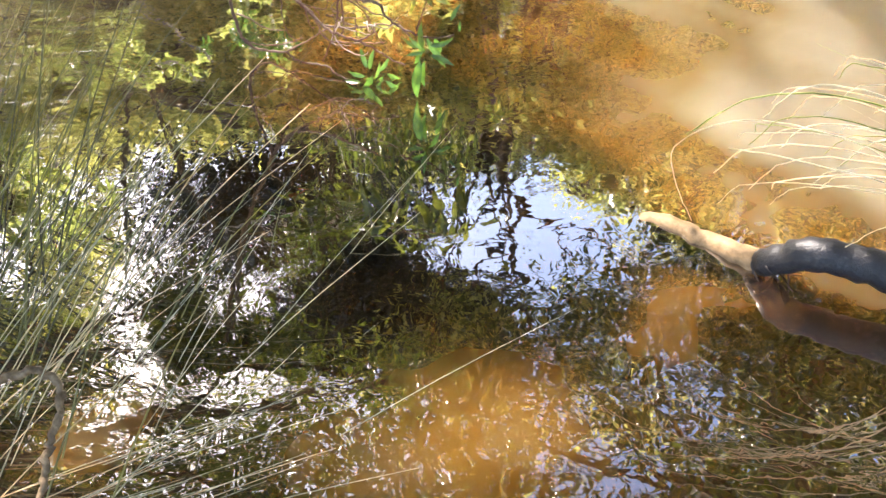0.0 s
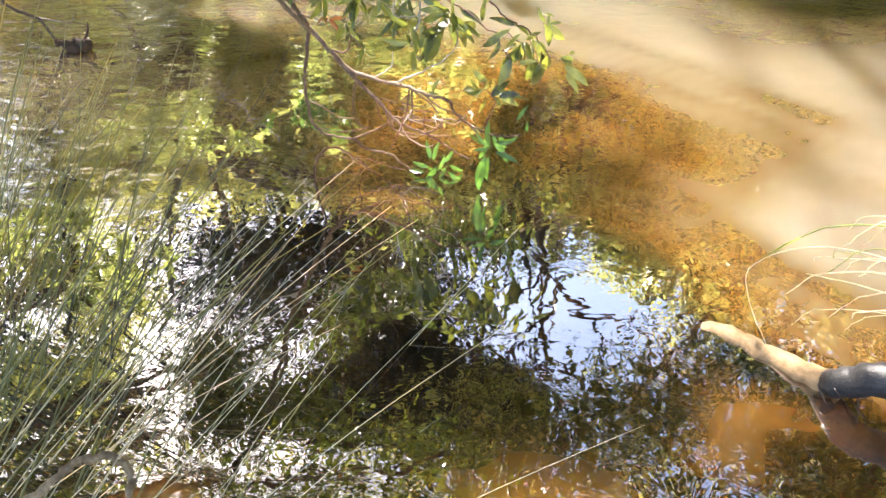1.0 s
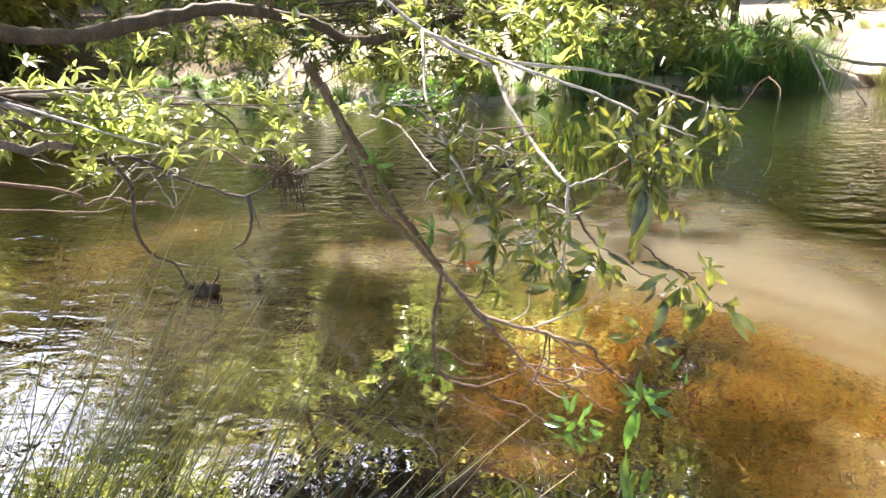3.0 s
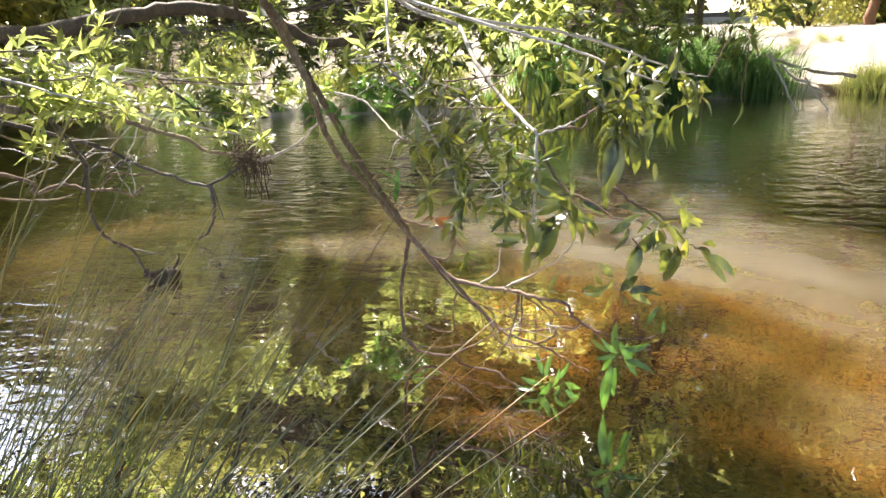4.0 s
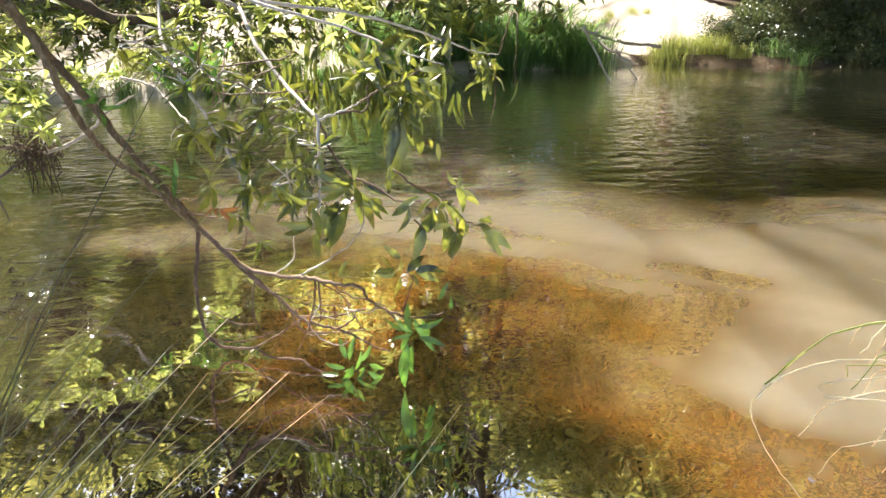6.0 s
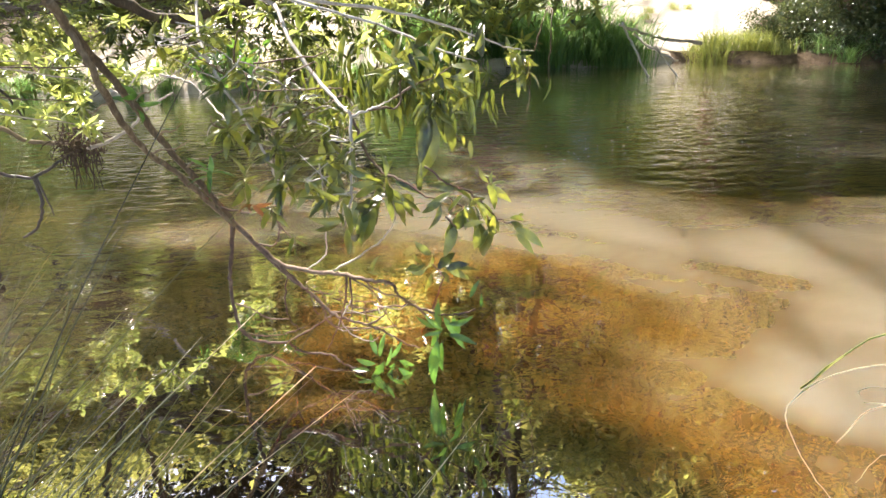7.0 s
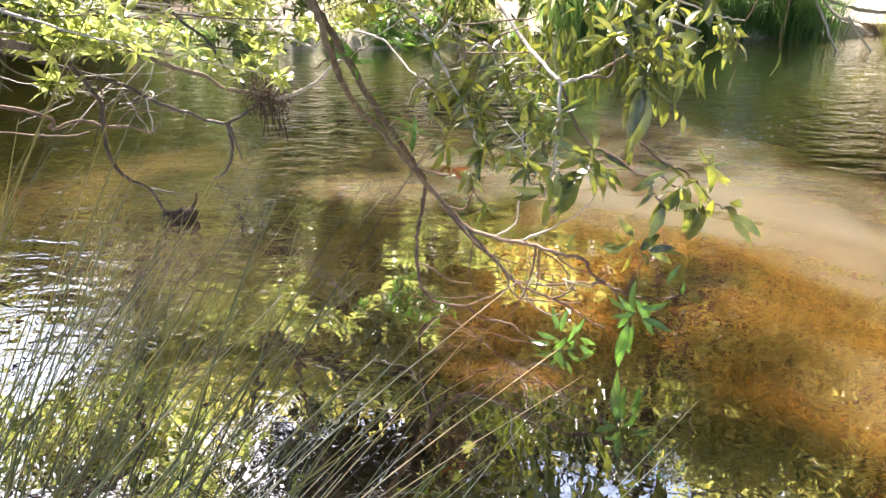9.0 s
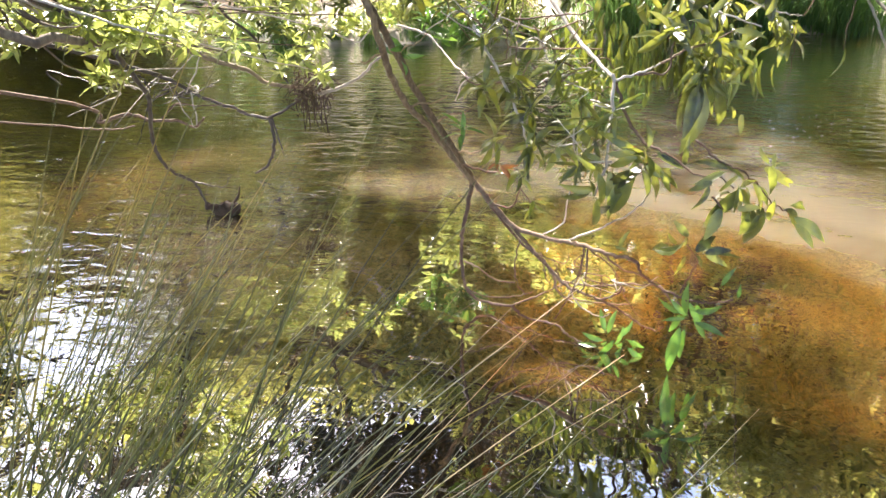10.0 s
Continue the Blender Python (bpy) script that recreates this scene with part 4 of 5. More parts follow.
# upper right clusters and the hanging olive leaves
upper = limb([(-0.95, 3.15, 1.35), (-0.6, 2.95, 1.24), (-0.25, 2.8, 1.14), (-0.05, 2.66, 1.06), (0.08, 2.62, 1.02)], 0.008, 0.002, PALE)
tip = limb([(-0.6, 2.95, 1.24), (-0.2, 3.2, 1.17), (0.1, 3.4, 1.07), (0.28, 3.5, 1.0), (0.4, 3.55, 0.98)], 0.007, 0.002, PALE)
for at, n, size, kinds, droop, parent in (((-0.14, 2.66, 1.06), 8, 0.11, LEAVES, 0.5, upper), ((-0.24, 2.78, 1.1), 9, 0.11, LEAVES, 0.4, upper), ((0.05, 2.64, 1.04), 7, 0.12, LEAVES, 0.6, upper), ((0.38, 3.53, 0.97), 10, 0.11, LEAVES, 0.6, tip), ((0.31, 3.5, 0.98), 8, 0.12, LEAVES, 0.9, tip), ((0.36, 3.5, 0.9), 6, 0.11, LEAVES, 1.1, tip),
                                          ((0.12, 3.4, 1.05), 8, 0.11, LEAVES, 0.6, tip), ((-0.02, 3.3, 1.1), 8, 0.11, LEAVES, 0.5, tip)):
    sprig(rng, parent, kinds, at, (0.3, -0.2, 0.2), int(n * 1.4), size * 0.8, droop, 0.09)
for i in range(210):
    u = rng.uniform(0, 1)
    at = np.array((-0.52 + 0.62 * u, 3.1 - 0.05 * u, 0.93 - 0.04 * u)) + rng.normal(0, 1, 3) * (0.05, 0.1, 0.06)
    set_leaf(rng, upper, OLIVES, at, (rng.normal(0, 0.18), rng.normal(0, 0.18), -1), rng.uniform(0.08, 0.14))
# bare thread of old twig that hangs at the outer end
limb([(0.37, 3.52, 0.94), (0.375, 3.5, 0.86), (0.37, 3.5, 0.74), (0.345, 3.5, 0.65)], 0.002, 0.0012, TWIG, "twig", 4)

# a lone leaf on its thread
limb([(0.4, 3.55, 0.98), (0.38, 3.1, 1.16), (0.33, 2.67, 1.16), (0.325, 2.67, 1.02), (0.326, 2.67, 0.95)], 0.0025, 0.001, TWIG, "twig", 4)
set_leaf(rng, tip, OLIVES, (0.326, 2.67, 0.965), (0.05, 0.0, -1), 0.085)

# heavy limb across the back, and the pale limbs from the trunk side
heavy = limb([(-4.1, 1.75, 2.4)] + [tuple(np.array((-0.25, 0.25, 1.5)) + (np.array(q) - (-0.25, 0.25, 1.4)) * 1.7) for q in ((-3.3, 2.7, 1.45), (-2.97, 3.17, 1.29), (-2.7, 3.39, 1.25), (-2.37, 3.62, 1.32), (-2.11, 3.87, 1.36), (-1.77, 4.13, 1.28), (-1.56, 4.29, 1.17), (-1.18, 4.6, 1.24), (-0.7, 4.9, 1.45))], 0.084, 0.034, BARK, sides=9, wiggle=0.006, label="thick crooked limb with rough bark")
limb([(-3.1, 6.6, 1.35), (-2.3, 4.8, 1.75), (-1.5, 3.4, 1.75)], 0.022, 0.014)
limb([(-3.4, 1.9, 1.7), (-2.7, 2.3, 1.2), (-2.35, 2.44, 0.98), (-2.27, 2.51, 0.975), (-2.2, 2.7, 0.93)], 0.026, 0.014, BARK)
limb([(-3.0, 2.2, 1.45), (-2.308, 2.750, 1.005), (-2.336, 2.900, 0.878), (-2.371, 3.100, 0.687), (-2.389, 3.150, 0.614), (-2.480, 3.250, 0.417), (-2.458, 3.300, 0.263), (-2.389, 3.400, 0.161), (-2.358, 3.420, 0.064), (-2.313, 3.420, 0.001)], 0.013, 0.006, DARKTWIG)
limb([(-2.395, 3.400, 0.164), (-2.311, 3.420, 0.145), (-2.247, 3.440, 0.135), (-2.204, 3.450, 0.196)], 0.005, 0.002, DARKTWIG)
limb([(-4.0, 2.6, 1.3), (-2.855, 3.700, 0.689), (-2.804, 3.800, 0.638), (-2.713, 3.850, 0.591), (-2.592, 3.950, 0.480), (-2.457, 4.000, 0.424), (-2.388, 4.050, 0.375), (-2.280, 4.080, 0.350)], 0.012, 0.009, DARKTWIG)
limb([(-2.280, 4.080, 0.350), (-2.181, 4.100, 0.401), (-2.106, 4.140, 0.450), (-2.026, 4.170, 0.494)], 0.01, 0.006, DARKTWIG)
limb([(-3.9, 2.4, 1.7), (-2.882, 3.600, 0.927), (-2.789, 3.750, 0.842), (-2.674, 3.900, 0.766), (-2.546, 4.000, 0.692), (-2.347, 4.050, 0.624), (-2.280, 4.100, 0.552), (-2.100, 4.150, 0.523), (-2.026, 4.170, 0.494)], 0.017, 0.01, BARK)
limb([(-1.992, 4.170, 0.488), (-1.839, 4.100, 0.535), (-1.680, 4.050, 0.614), (-1.590, 4.000, 0.697), (-1.507, 4.000, 0.748), (-1.395, 3.950, 0.801)], 0.011, 0.004, PALE)
limb([(-2.272, 4.080, 0.357), (-2.259, 4.080, 0.210), (-2.308, 4.080, 0.077), (-2.392, 4.050, 0.020)], 0.011, 0.007, DARKTWIG)
limb([(-2.259, 4.080, 0.351), (-2.232, 4.070, 0.263), (-2.191, 4.050, 0.144)], 0.007, 0.003, DARKTWIG)
limb([(-3.9, 2.4, 0.95), (-3.106, 3.500, 0.523), (-3.052, 3.600, 0.406), (-2.913, 3.650, 0.443), (-2.790, 3.700, 0.404), (-2.657, 3.750, 0.395), (-2.596, 3.800, 0.350), (-2.530, 3.800, 0.408)], 0.012, 0.007, TWIG)
limb([(-3.8, 2.5, 0.7), (-3.208, 3.500, 0.396), (-3.096, 3.600, 0.368), (-2.967, 3.650, 0.359), (-2.899, 3.700, 0.370)], 0.006, 0.004, TWIG)
limb([(-2.735, 3.720, 0.410), (-2.654, 3.750, 0.488), (-2.555, 3.800, 0.470), (-2.417, 3.850, 0.471)], 0.006, 0.003, TWIG)
limb([(-2.375, 3.800, 1.060), (-2.360, 3.850, 0.960), (-2.259, 3.950, 0.835), (-2.208, 4.000, 0.694), (-2.142, 4.100, 0.554)], 0.009, 0.005, DARKTWIG)
limb([(-1.798, 4.000, 0.844), (-1.657, 3.950, 0.806), (-1.571, 3.900, 0.869), (-1.504, 3.900, 0.938)], 0.006, 0.003, PALE)
limb([(-1.354, 3.700, 0.915), (-1.188, 3.600, 0.886), (-1.098, 3.500, 0.834), (-0.988, 3.300, 0.788), (-0.891, 3.100, 0.773)], 0.006, 0.003, PALE)
for i in range(16):
    a = np.array((-3.15, 3.5, 0.62)) + np.array((0.6, 0.4, -0.1)) * rng.uniform(0, 1)
    limb([a, a + rng.normal(0, 1, 3) * (0.12, 0.1, 0.08), a + rng.normal(0, 1, 3) * (0.22, 0.15, 0.12)], 0.005, 0.002, PALE if i % 2 else DARKTWIG, "twig", 5, 0.004)
# leafy sprays: lighter, nearer ones on the trunk side and the dense curtain behind
spray = []
for base, box, n in (((-2.15, 2.78, 1.0), (0.3, 0.2, 0.09), 52), ((-2.45, 2.9, 1.08), (0.5, 0.35, 0.14), 85), ((-2.85, 2.9, 1.0), (0.3, 0.3, 0.14), 42), ((-2.42, 2.95, 0.78), (0.1, 0.1, 0.04), 5),
                     ((-2.404, 4.050, 0.884), (0.13, 0.1, 0.06), 7), ((-2.329, 4.050, 0.733), (0.13, 0.1, 0.06), 5), ((-1.995, 4.050, 0.971), (0.13, 0.1, 0.06), 9), ((-1.952, 4.050, 0.809), (0.13, 0.1, 0.06), 7), ((-2.110, 4.050, 0.733), (0.13, 0.1, 0.06), 4), ((-1.927, 4.050, 0.611), (0.13, 0.1, 0.06), 5), ((-1.557, 4.050, 0.912), (0.13, 0.1, 0.06), 6), ((-2.219, 4.050, 1.002), (0.13, 0.1, 0.06), 8), ((-1.781, 4.050, 0.883), (0.13, 0.1, 0.06), 6), ((-2.641, 4.050, 0.885), (0.13, 0.1, 0.06), 7)):
    spray += [np.array(base) + rng.normal(0, 0.6, 3) * box for _ in range(n)]
part("foliage", Geo().add(*rosettes(rng, spray, 11, 0.085, 0.3)), LEAF_SMALL, tree, kind="stuff")
fresh = [np.array((-1.286, 4.400, 0.906)) + rng.normal(0, 0.6, 3) * (0.2, 0.15, 0.06) for _ in range(26)]
part("foliage", Geo().add(*rosettes(rng, fresh, 11, 0.11, 0.28)), LEAF_LIME, tree, "fresh bright green leaf spray", kind="stuff")
curtain = []
for base, box, n in (((-1.9, 4.3, 1.2), (0.55, 0.5, 0.2), 120), ((-1.0, 4.2, 1.28), (0.6, 0.5, 0.2), 130), ((-0.3, 3.9, 1.3), (0.5, 0.4, 0.2), 130), ((0.25, 3.7, 1.25), (0.3, 0.3, 0.14), 60),
                     ((-2.9, 4.6, 1.25), (0.5, 0.4, 0.25), 90), ((-2.12, 4.1, 0.87), (0.25, 0.2, 0.08), 16), ((-0.5, 3.2, 1.3), (0.4, 0.3, 0.12), 60)):
    curtain += [np.array(base) + rng.normal(0, 0.7, 3) * box for _ in range(n)]
heart = np.array((-0.25, 0.25, 1.25))
curtain = [heart + (q - heart) * 2.0 for q in curtain]
part("foliage", Geo().add(*rosettes(rng, curtain, 12, 0.165, 0.3)), LEAF_SMALL, tree, kind="stuff")
part("foliage", Geo().add(*foliage(rng, curtain[::2], 6, 0.24, 0.11, 0.7, 0.3, 0.24)), LEAF_OLIVE, tree, kind="stuff")
for q in curtain[::6]:
    a = np.array((-3.4 + 3.2 * rng.uniform(0, 1), 7.6 + 0.9 * rng.uniform(0, 1), 1.45))
    limb([a, (a + q) / 2 + rng.normal(0, 0.05, 3), q], 0.008, 0.0025, BARK, "twig", 5, 0.004)
for i, q in enumerate(spray[::6]):
    a = np.array((-2.6, 2.6, 1.15)) if i < 46 else q + rng.normal(0, 1, 3) * (0.12, 0.08, 0.02) + (-0.12, 0.0, 0.1)
    limb([a, (a + q) / 2 + rng.normal(0, 0.04, 3), q], 0.008, 0.0025, PALE if rng.uniform() < 0.5 else BARK, "twig", 5, 0.003)

# flood debris caught on the twig, with hanging roots
g = Geo()
for i in range(330):
    a = np.array((-2.04, 4.16, 0.515)) + rng.normal(0, 1, 3) * (0.058, 0.05, 0.05)
    d = rng.normal(0, 1, 3) * (0.028, 0.028, 0.025) + (0, 0, -0.05 * (i % 3 == 0))
    g.add(*tube([a, a + d * 0.5 + rng.normal(0, 0.012, 3), a + d], 0.0035, 0.0015, 4, 2))
for i in range(16):
    a = np.array((-2.04, 4.16, 0.48)) + rng.normal(0, 1, 3) * (0.05, 0.04, 0.01)
    g.add(*tube([a, a + (rng.normal(0, 0.015), 0, -0.08), a + (rng.normal(0, 0.02), 0, -rng.uniform(0.1, 0.24))], 0.005, 0.002, 4, 3))
debris = new("flood_debris", g.mesh("flood_debris", DEBRIS))
tagged(debris, "brown clump of flood debris caught on a twig", "debris")

# dark snag that breaks the water under the drooping twig
g = Geo()
g.add(*tube([(-2.3, 3.44, -0.25), (-2.27, 3.42, -0.04), (-2.24, 3.4, 0.015), (-2.2, 3.4, 0.035), (-2.17, 3.4, 0.02)], 0.045, 0.028, 10, 5, 0.22, 0.006))
g.add(*tube([(-2.25, 3.41, 0.0), (-2.3, 3.39, 0.045), (-2.33, 3.38, 0.05)], 0.03, 0.012, 7, 4, 0.3, 0.006))
g.add(*tube([(-2.2, 3.4, 0.04), (-2.15, 3.4, 0.1), (-2.14, 3.41, 0.15)], 0.01, 0.004, 5, 4, 0.2))
snag = new("snag", g.mesh("snag", ROTTEN))
tagged(snag, "wet black snag poking out of the stream", "driftwood")

# ---- log that dips into the water ----
log = thing("fallen_log", "blackened wet log dipping into the amber water", "log", at=(1.5, 0.95, 0.25))
part("dry_end", Geo().add(*tube([(1.52, 1.07, 0.080), (1.34, 1.19, 0.120), (1.19, 1.28, 0.130), (1.10, 1.32, 0.130), (1.01, 1.36, 0.115), (0.96, 1.39, 0.070), (0.93, 1.42, 0.025)], 0.058, 0.042, 14, 4, 0.05, 0.0025)), CHARRED, log, "charred black dry end")
part("sunken_end", Geo().add(*tube([(0.95, 1.41, 0.025), (0.89, 1.46, 0.006), (0.81, 1.53, -0.004), (0.75, 1.58, -0.008), (0.68, 1.63, -0.013), (0.62, 1.65, -0.03), (0.54, 1.69, -0.07)], 0.04, 0.027, 14, 4, 0.05, 0.003)), SUNKEN, log, "silt-coated sunken end")
g = Geo()
for i in range(14):
    a = np.array((0.93, 1.42, 0.0)) + rng.normal(0, 0.02, 3)
    g.add(*tube([a, a + rng.normal(0, 0.02, 3) + (0.01, -0.03, -0.02), a + rng.normal(0, 0.03, 3) + (0.04, -0.07, -0.03)], 0.004, 0.0015, 4, 3))
part("root", g, DARKTWIG, log, "matted roots at the waterline")

# ---- reeds on the near bank ----
def reeds(name, label, base, box, count, tilt, length, mat, seed, thick=0.0025):
    rng = np.random.default_rng(seed)
    clump = thing(name, label, "reeds", "reeds on the near bank", at=(base[0], base[1], 0.0))
    for i in range(count):
        x, y = base[0] + rng.normal(0, box[0]), base[1] + rng.normal(0, box[1])
        z = float(ground_height(np.array(x), np.array(y)))
        L = length * rng.uniform(0.55, 1.15)
        d = np.array((tilt[0] + rng.normal(0, 0.16), tilt[1] + rng.normal(0, 0.16), 1.0))
        d /= np.linalg.norm(d)
        sag = np.array((d[0], d[1], -0.4)) * rng.uniform(0.05, 0.3)
        a = np.array((x, y, z))
        pts = [a + d * L * t + sag * L * t * t for t in (0, 0.35, 0.7, 1.0)]
        part("stem", Geo().add(*tube(pts, thick * rng.uniform(0.8, 1.4), 0.0006, 4, 3, 0)), mat, clump)
    return clump


reeds("reed_tussock", "tussock of thin dull-green reeds leaning over water", (-1.25, 1.0), (0.24, 0.22), 62, (0.5, 0.25), 1.1, REED, 3)
reeds("reed_tussock", "tussock of thin dull-green reeds leaning over water", (-1.5, 1.25), (0.24, 0.2), 56, (0.4, 0.2), 1.2, REED, 4)
reeds("reed_tussock", "tall sparse reeds leaning far out over water", (-1.7, 1.35), (0.26, 0.2), 44, (0.36, 0.22), 1.5, REED, 14)
reeds("dry_reed_tussock", "sparse dry straw-coloured reeds leaning over water", (-1.05, 0.85), (0.2, 0.16), 36, (0.75, 0.5), 1.05, DRYREED, 5, 0.0018)
reeds("dry_reed_tussock", "flat dry reed stalks lying out over water", (-0.95, 0.6), (0.1, 0.12), 26, (2.2, 0.5), 0.62, DRYREED, 6, 0.0017)
g = Geo().add(*tube([(-0.91, 0.68, 0.350), (-0.87, 0.73, 0.370), (-0.83, 0.76, 0.390), (-0.79, 0.77, 0.400), (-0.76, 0.78, 0.400), (-0.74, 0.77, 0.390), (-0.72, 0.75, 0.370), (-0.71, 0.71, 0.370), (-0.71, 0.66, 0.350), (-0.71, 0.63, 0.340), (-0.71, 0.60, 0.320), (-0.71, 0.55, 0.300)], 0.0085, 0.006, 8, 5, 0.25, 0.003))
dead = new("dead_stick", g.mesh("dead_stick", STEM))
tagged(dead, "crooked brown dead stick among the reeds", "stick")

# ---- pale grass on the bank by the log ----
def grass_tuft(base, count, seed, mat=STRAW):
    rng = np.random.default_rng(seed)
    z = float(ground_height(np.array(base[0]), np.array(base[1])))
    tuft = thing("grass_tuft", "tuft of sun-bleached grass arching over the log", "grass", "bleached grass tufts", at=(*base, z))
    for i in range(count):
        a = np.array((*base, z)) + rng.normal(0, 0.05, 3) * (1, 1, 0.1)
        b = np.array((rng.uniform(0.72, 1.1), rng.uniform(1.05, 1.6), rng.uniform(0.3, 0.8)))
        part("blade", Geo().add(*blade(a, b, rng.uniform(0.1, 0.34), rng.uniform(0.004, 0.009), 9, rng.uniform(-1, 1))), STRAW if rng.uniform() < 0.75 else GRASS, tuft)
    return tuft


grass_tuft((1.75, 0.75), 5, 11)
# long blades that arch out over the water, the foremost with a broad fresh tip
for i in range(26):
    if i == 0:
        tuft = thing("grass_tuft", "long bleached grass blades arching over the water", "grass", "bleached grass tufts", at=(1.42, 0.98, 0.1))
        turf = np.random.default_rng(19)
    root = np.array((1.42, 0.98, 0.1)) + turf.normal(0, 1, 3) * (0.06, 0.07, 0.02)
    end = np.array((0.7 + 0.3 * turf.uniform(0, 1) ** 1.5, 1.1 + 0.32 * turf.uniform(0, 1), 0.42 + 0.36 * turf.uniform(0, 1)))
    hook = np.array((-0.05, 0.02, -0.08)) * turf.uniform(0.2, 1.3)
    line = [root, root * 0.65 + end * 0.35 + (0.06, 0.0, 0.22), root * 0.25 + end * 0.75 + (0.02, 0, 0.13), end, end + hook]
    w = turf.uniform(0.0012, 0.0026)
    part("blade", Geo().add(*tube(line, w, w * 0.4, 4, 6, 0.1, 0.0015)), GRASS if i % 6 == 0 else STRAWSTEM, tuft)
# the foremost ones, with a broad fresh tip and a dry thread that droops to the water
for line, w, mat, label in (([(1.42, 0.98, 0.1), (1.12, 1.08, 0.6), (0.85, 1.18, 0.72), (0.66, 1.27, 0.68), (0.54, 1.29, 0.57)], 0.003, GRASS, "fresh yellow-green blade tip"),
                            ([(1.4, 1.0, 0.1), (1.0, 1.14, 0.55), (0.7, 1.27, 0.62), (0.53, 1.29, 0.55), (0.53, 1.24, 0.47), (0.56, 1.17, 0.42)], 0.0016, STRAWSTEM, ""),
                            ([(1.42, 0.96, 0.1), (1.05, 1.1, 0.5), (0.78, 1.2, 0.56), (0.62, 1.24, 0.57)], 0.002, STRAWSTEM, "")):
    part("blade", Geo().add(*tube(line, w, w * 0.45, 5, 6, 0.1, 0.001)), mat, tuft, label)
part("blade", Geo().add(*blade((0.6, 1.282, 0.635), (0.535, 1.286, 0.555), 0.006, 0.014, 8, 0.2)), GRASS, tuft, "fresh yellow-green blade tip")

# ---- far bank ----
def tussock(name, label, seed, count, height, spread, mat, width=0.012):
    rng = np.random.default_rng(seed)
    t = thing(name, label, "rushes", "rushes on the far bank")
    g = Geo()
    for i in range(count):
        a = rng.normal(0, 0.28 * spread, 3) * (1, 1, 0)
        way = np.array((rng.normal(0, 1), rng.normal(-0.3, 1), 0))
        h = height * rng.uniform(0.6, 1.1)
        g.add(*blade(a, a + way * spread * 0.5 + (0, 0, h * rng.uniform(0.35, 0.8)), h * 0.32, width * rng.uniform(0.7, 1.3), 6, rng.uniform(-1, 1)))
    part("blade", g, mat, t, kind="stuff")
    return t


def spread_out(first, spots):
    """Copies of a thing at spots of x, y, turn and size, standing on the ground."""
    for i, (x, y, turn, size) in enumerate(spots):
        z = float(ground_height(np.array(x), np.array(y)))
        m = pose(x, y, max(z, -0.05), 0, 0, turn)
        ob = first if i == 0 else copy_thing(first, m)
        ob.matrix_basis = m @ Matrix.Diagonal((size, size, size, 1))


def edge_spots(seed, x0, x1, n, inland, size):
    rng = np.random.default_rng(seed)
    out = []
    for i in range(n):
        x = x0 + (x1 - x0) * (i + rng.uniform(0.1, 0.9)) / n
        out.append((x, float(far_edge(np.array(x))) + rng.uniform(*inland), rng.uniform(0, 360), size * rng.uniform(0.75, 1.2)))
    return out


spread_out(tussock("rush_tussock", "dense green rushes arching over the far waterline", 21, 320, 1.15, 0.75, RUSH), edge_spots(1, -0.6, 3.45, 24, (-0.1, 1.0), 1.05))
spread_out(tussock("rush_tussock", "dense green rushes arching over the far waterline", 22, 200, 0.8, 0.6, RUSH), edge_spots(2, -9, -0.4, 16, (-0.1, 0.3), 0.55))
spread_out(tussock("grass_clump", "bright sunlit grass clump on the sandy far bank", 23, 150, 0.55, 0.5, GRASS, 0.008), edge_spots(3, 4.75, 6.0, 13, (-0.05, 0.7), 0.85) + edge_spots(4, 3.6, 5.6, 6, (1.6, 3.5), 0.4) + edge_spots(14, -8, 1.5, 16, (1.2, 5), 0.9))
spread_out(tussock("rush_tussock", "dark strappy rushes at the shaded far waterline", 24, 130, 0.6, 0.5, RUSH), edge_spots(5, 6.2, 12, 12, (-0.1, 0.5), 0.9))

drift = thing("driftwood", "grey driftwood log with two sticks leaning into water", "driftwood", at=(3.6, 12.4, 0.2))
part("trunk", Geo().add(*tube([(2.98, 12.0, 0.72), (3.35, 12.35, 0.6), (3.95, 12.75, 0.44), (4.7, 13.0, 0.32)], 0.02, 0.034, 9, 6, 0.15, 0.008)), PALE, drift)
part("stick", Geo().add(*tube([(2.86, 11.35, 0.78), (3.02, 11.2, 0.4), (3.25, 11.0, -0.1)], 0.019, 0.016, 7, 5, 0.15, 0.006)), PALE, drift)
part("stick", Geo().add(*tube([(3.4, 11.4, 0.42), (3.5, 11.2, 0.22), (3.68, 10.9, -0.1)], 0.016, 0.013, 7, 5, 0.15, 0.006)), PALE, drift)
part("root", Geo().add(*tube([(3.3, 12.3, 0.56), (3.5, 12.0, 0.35), (3.8, 11.95, 0.2), (4.0, 12.1, 0.12)], 0.022, 0.012, 7, 5, 0.2, 0.01)), PALE, drift)

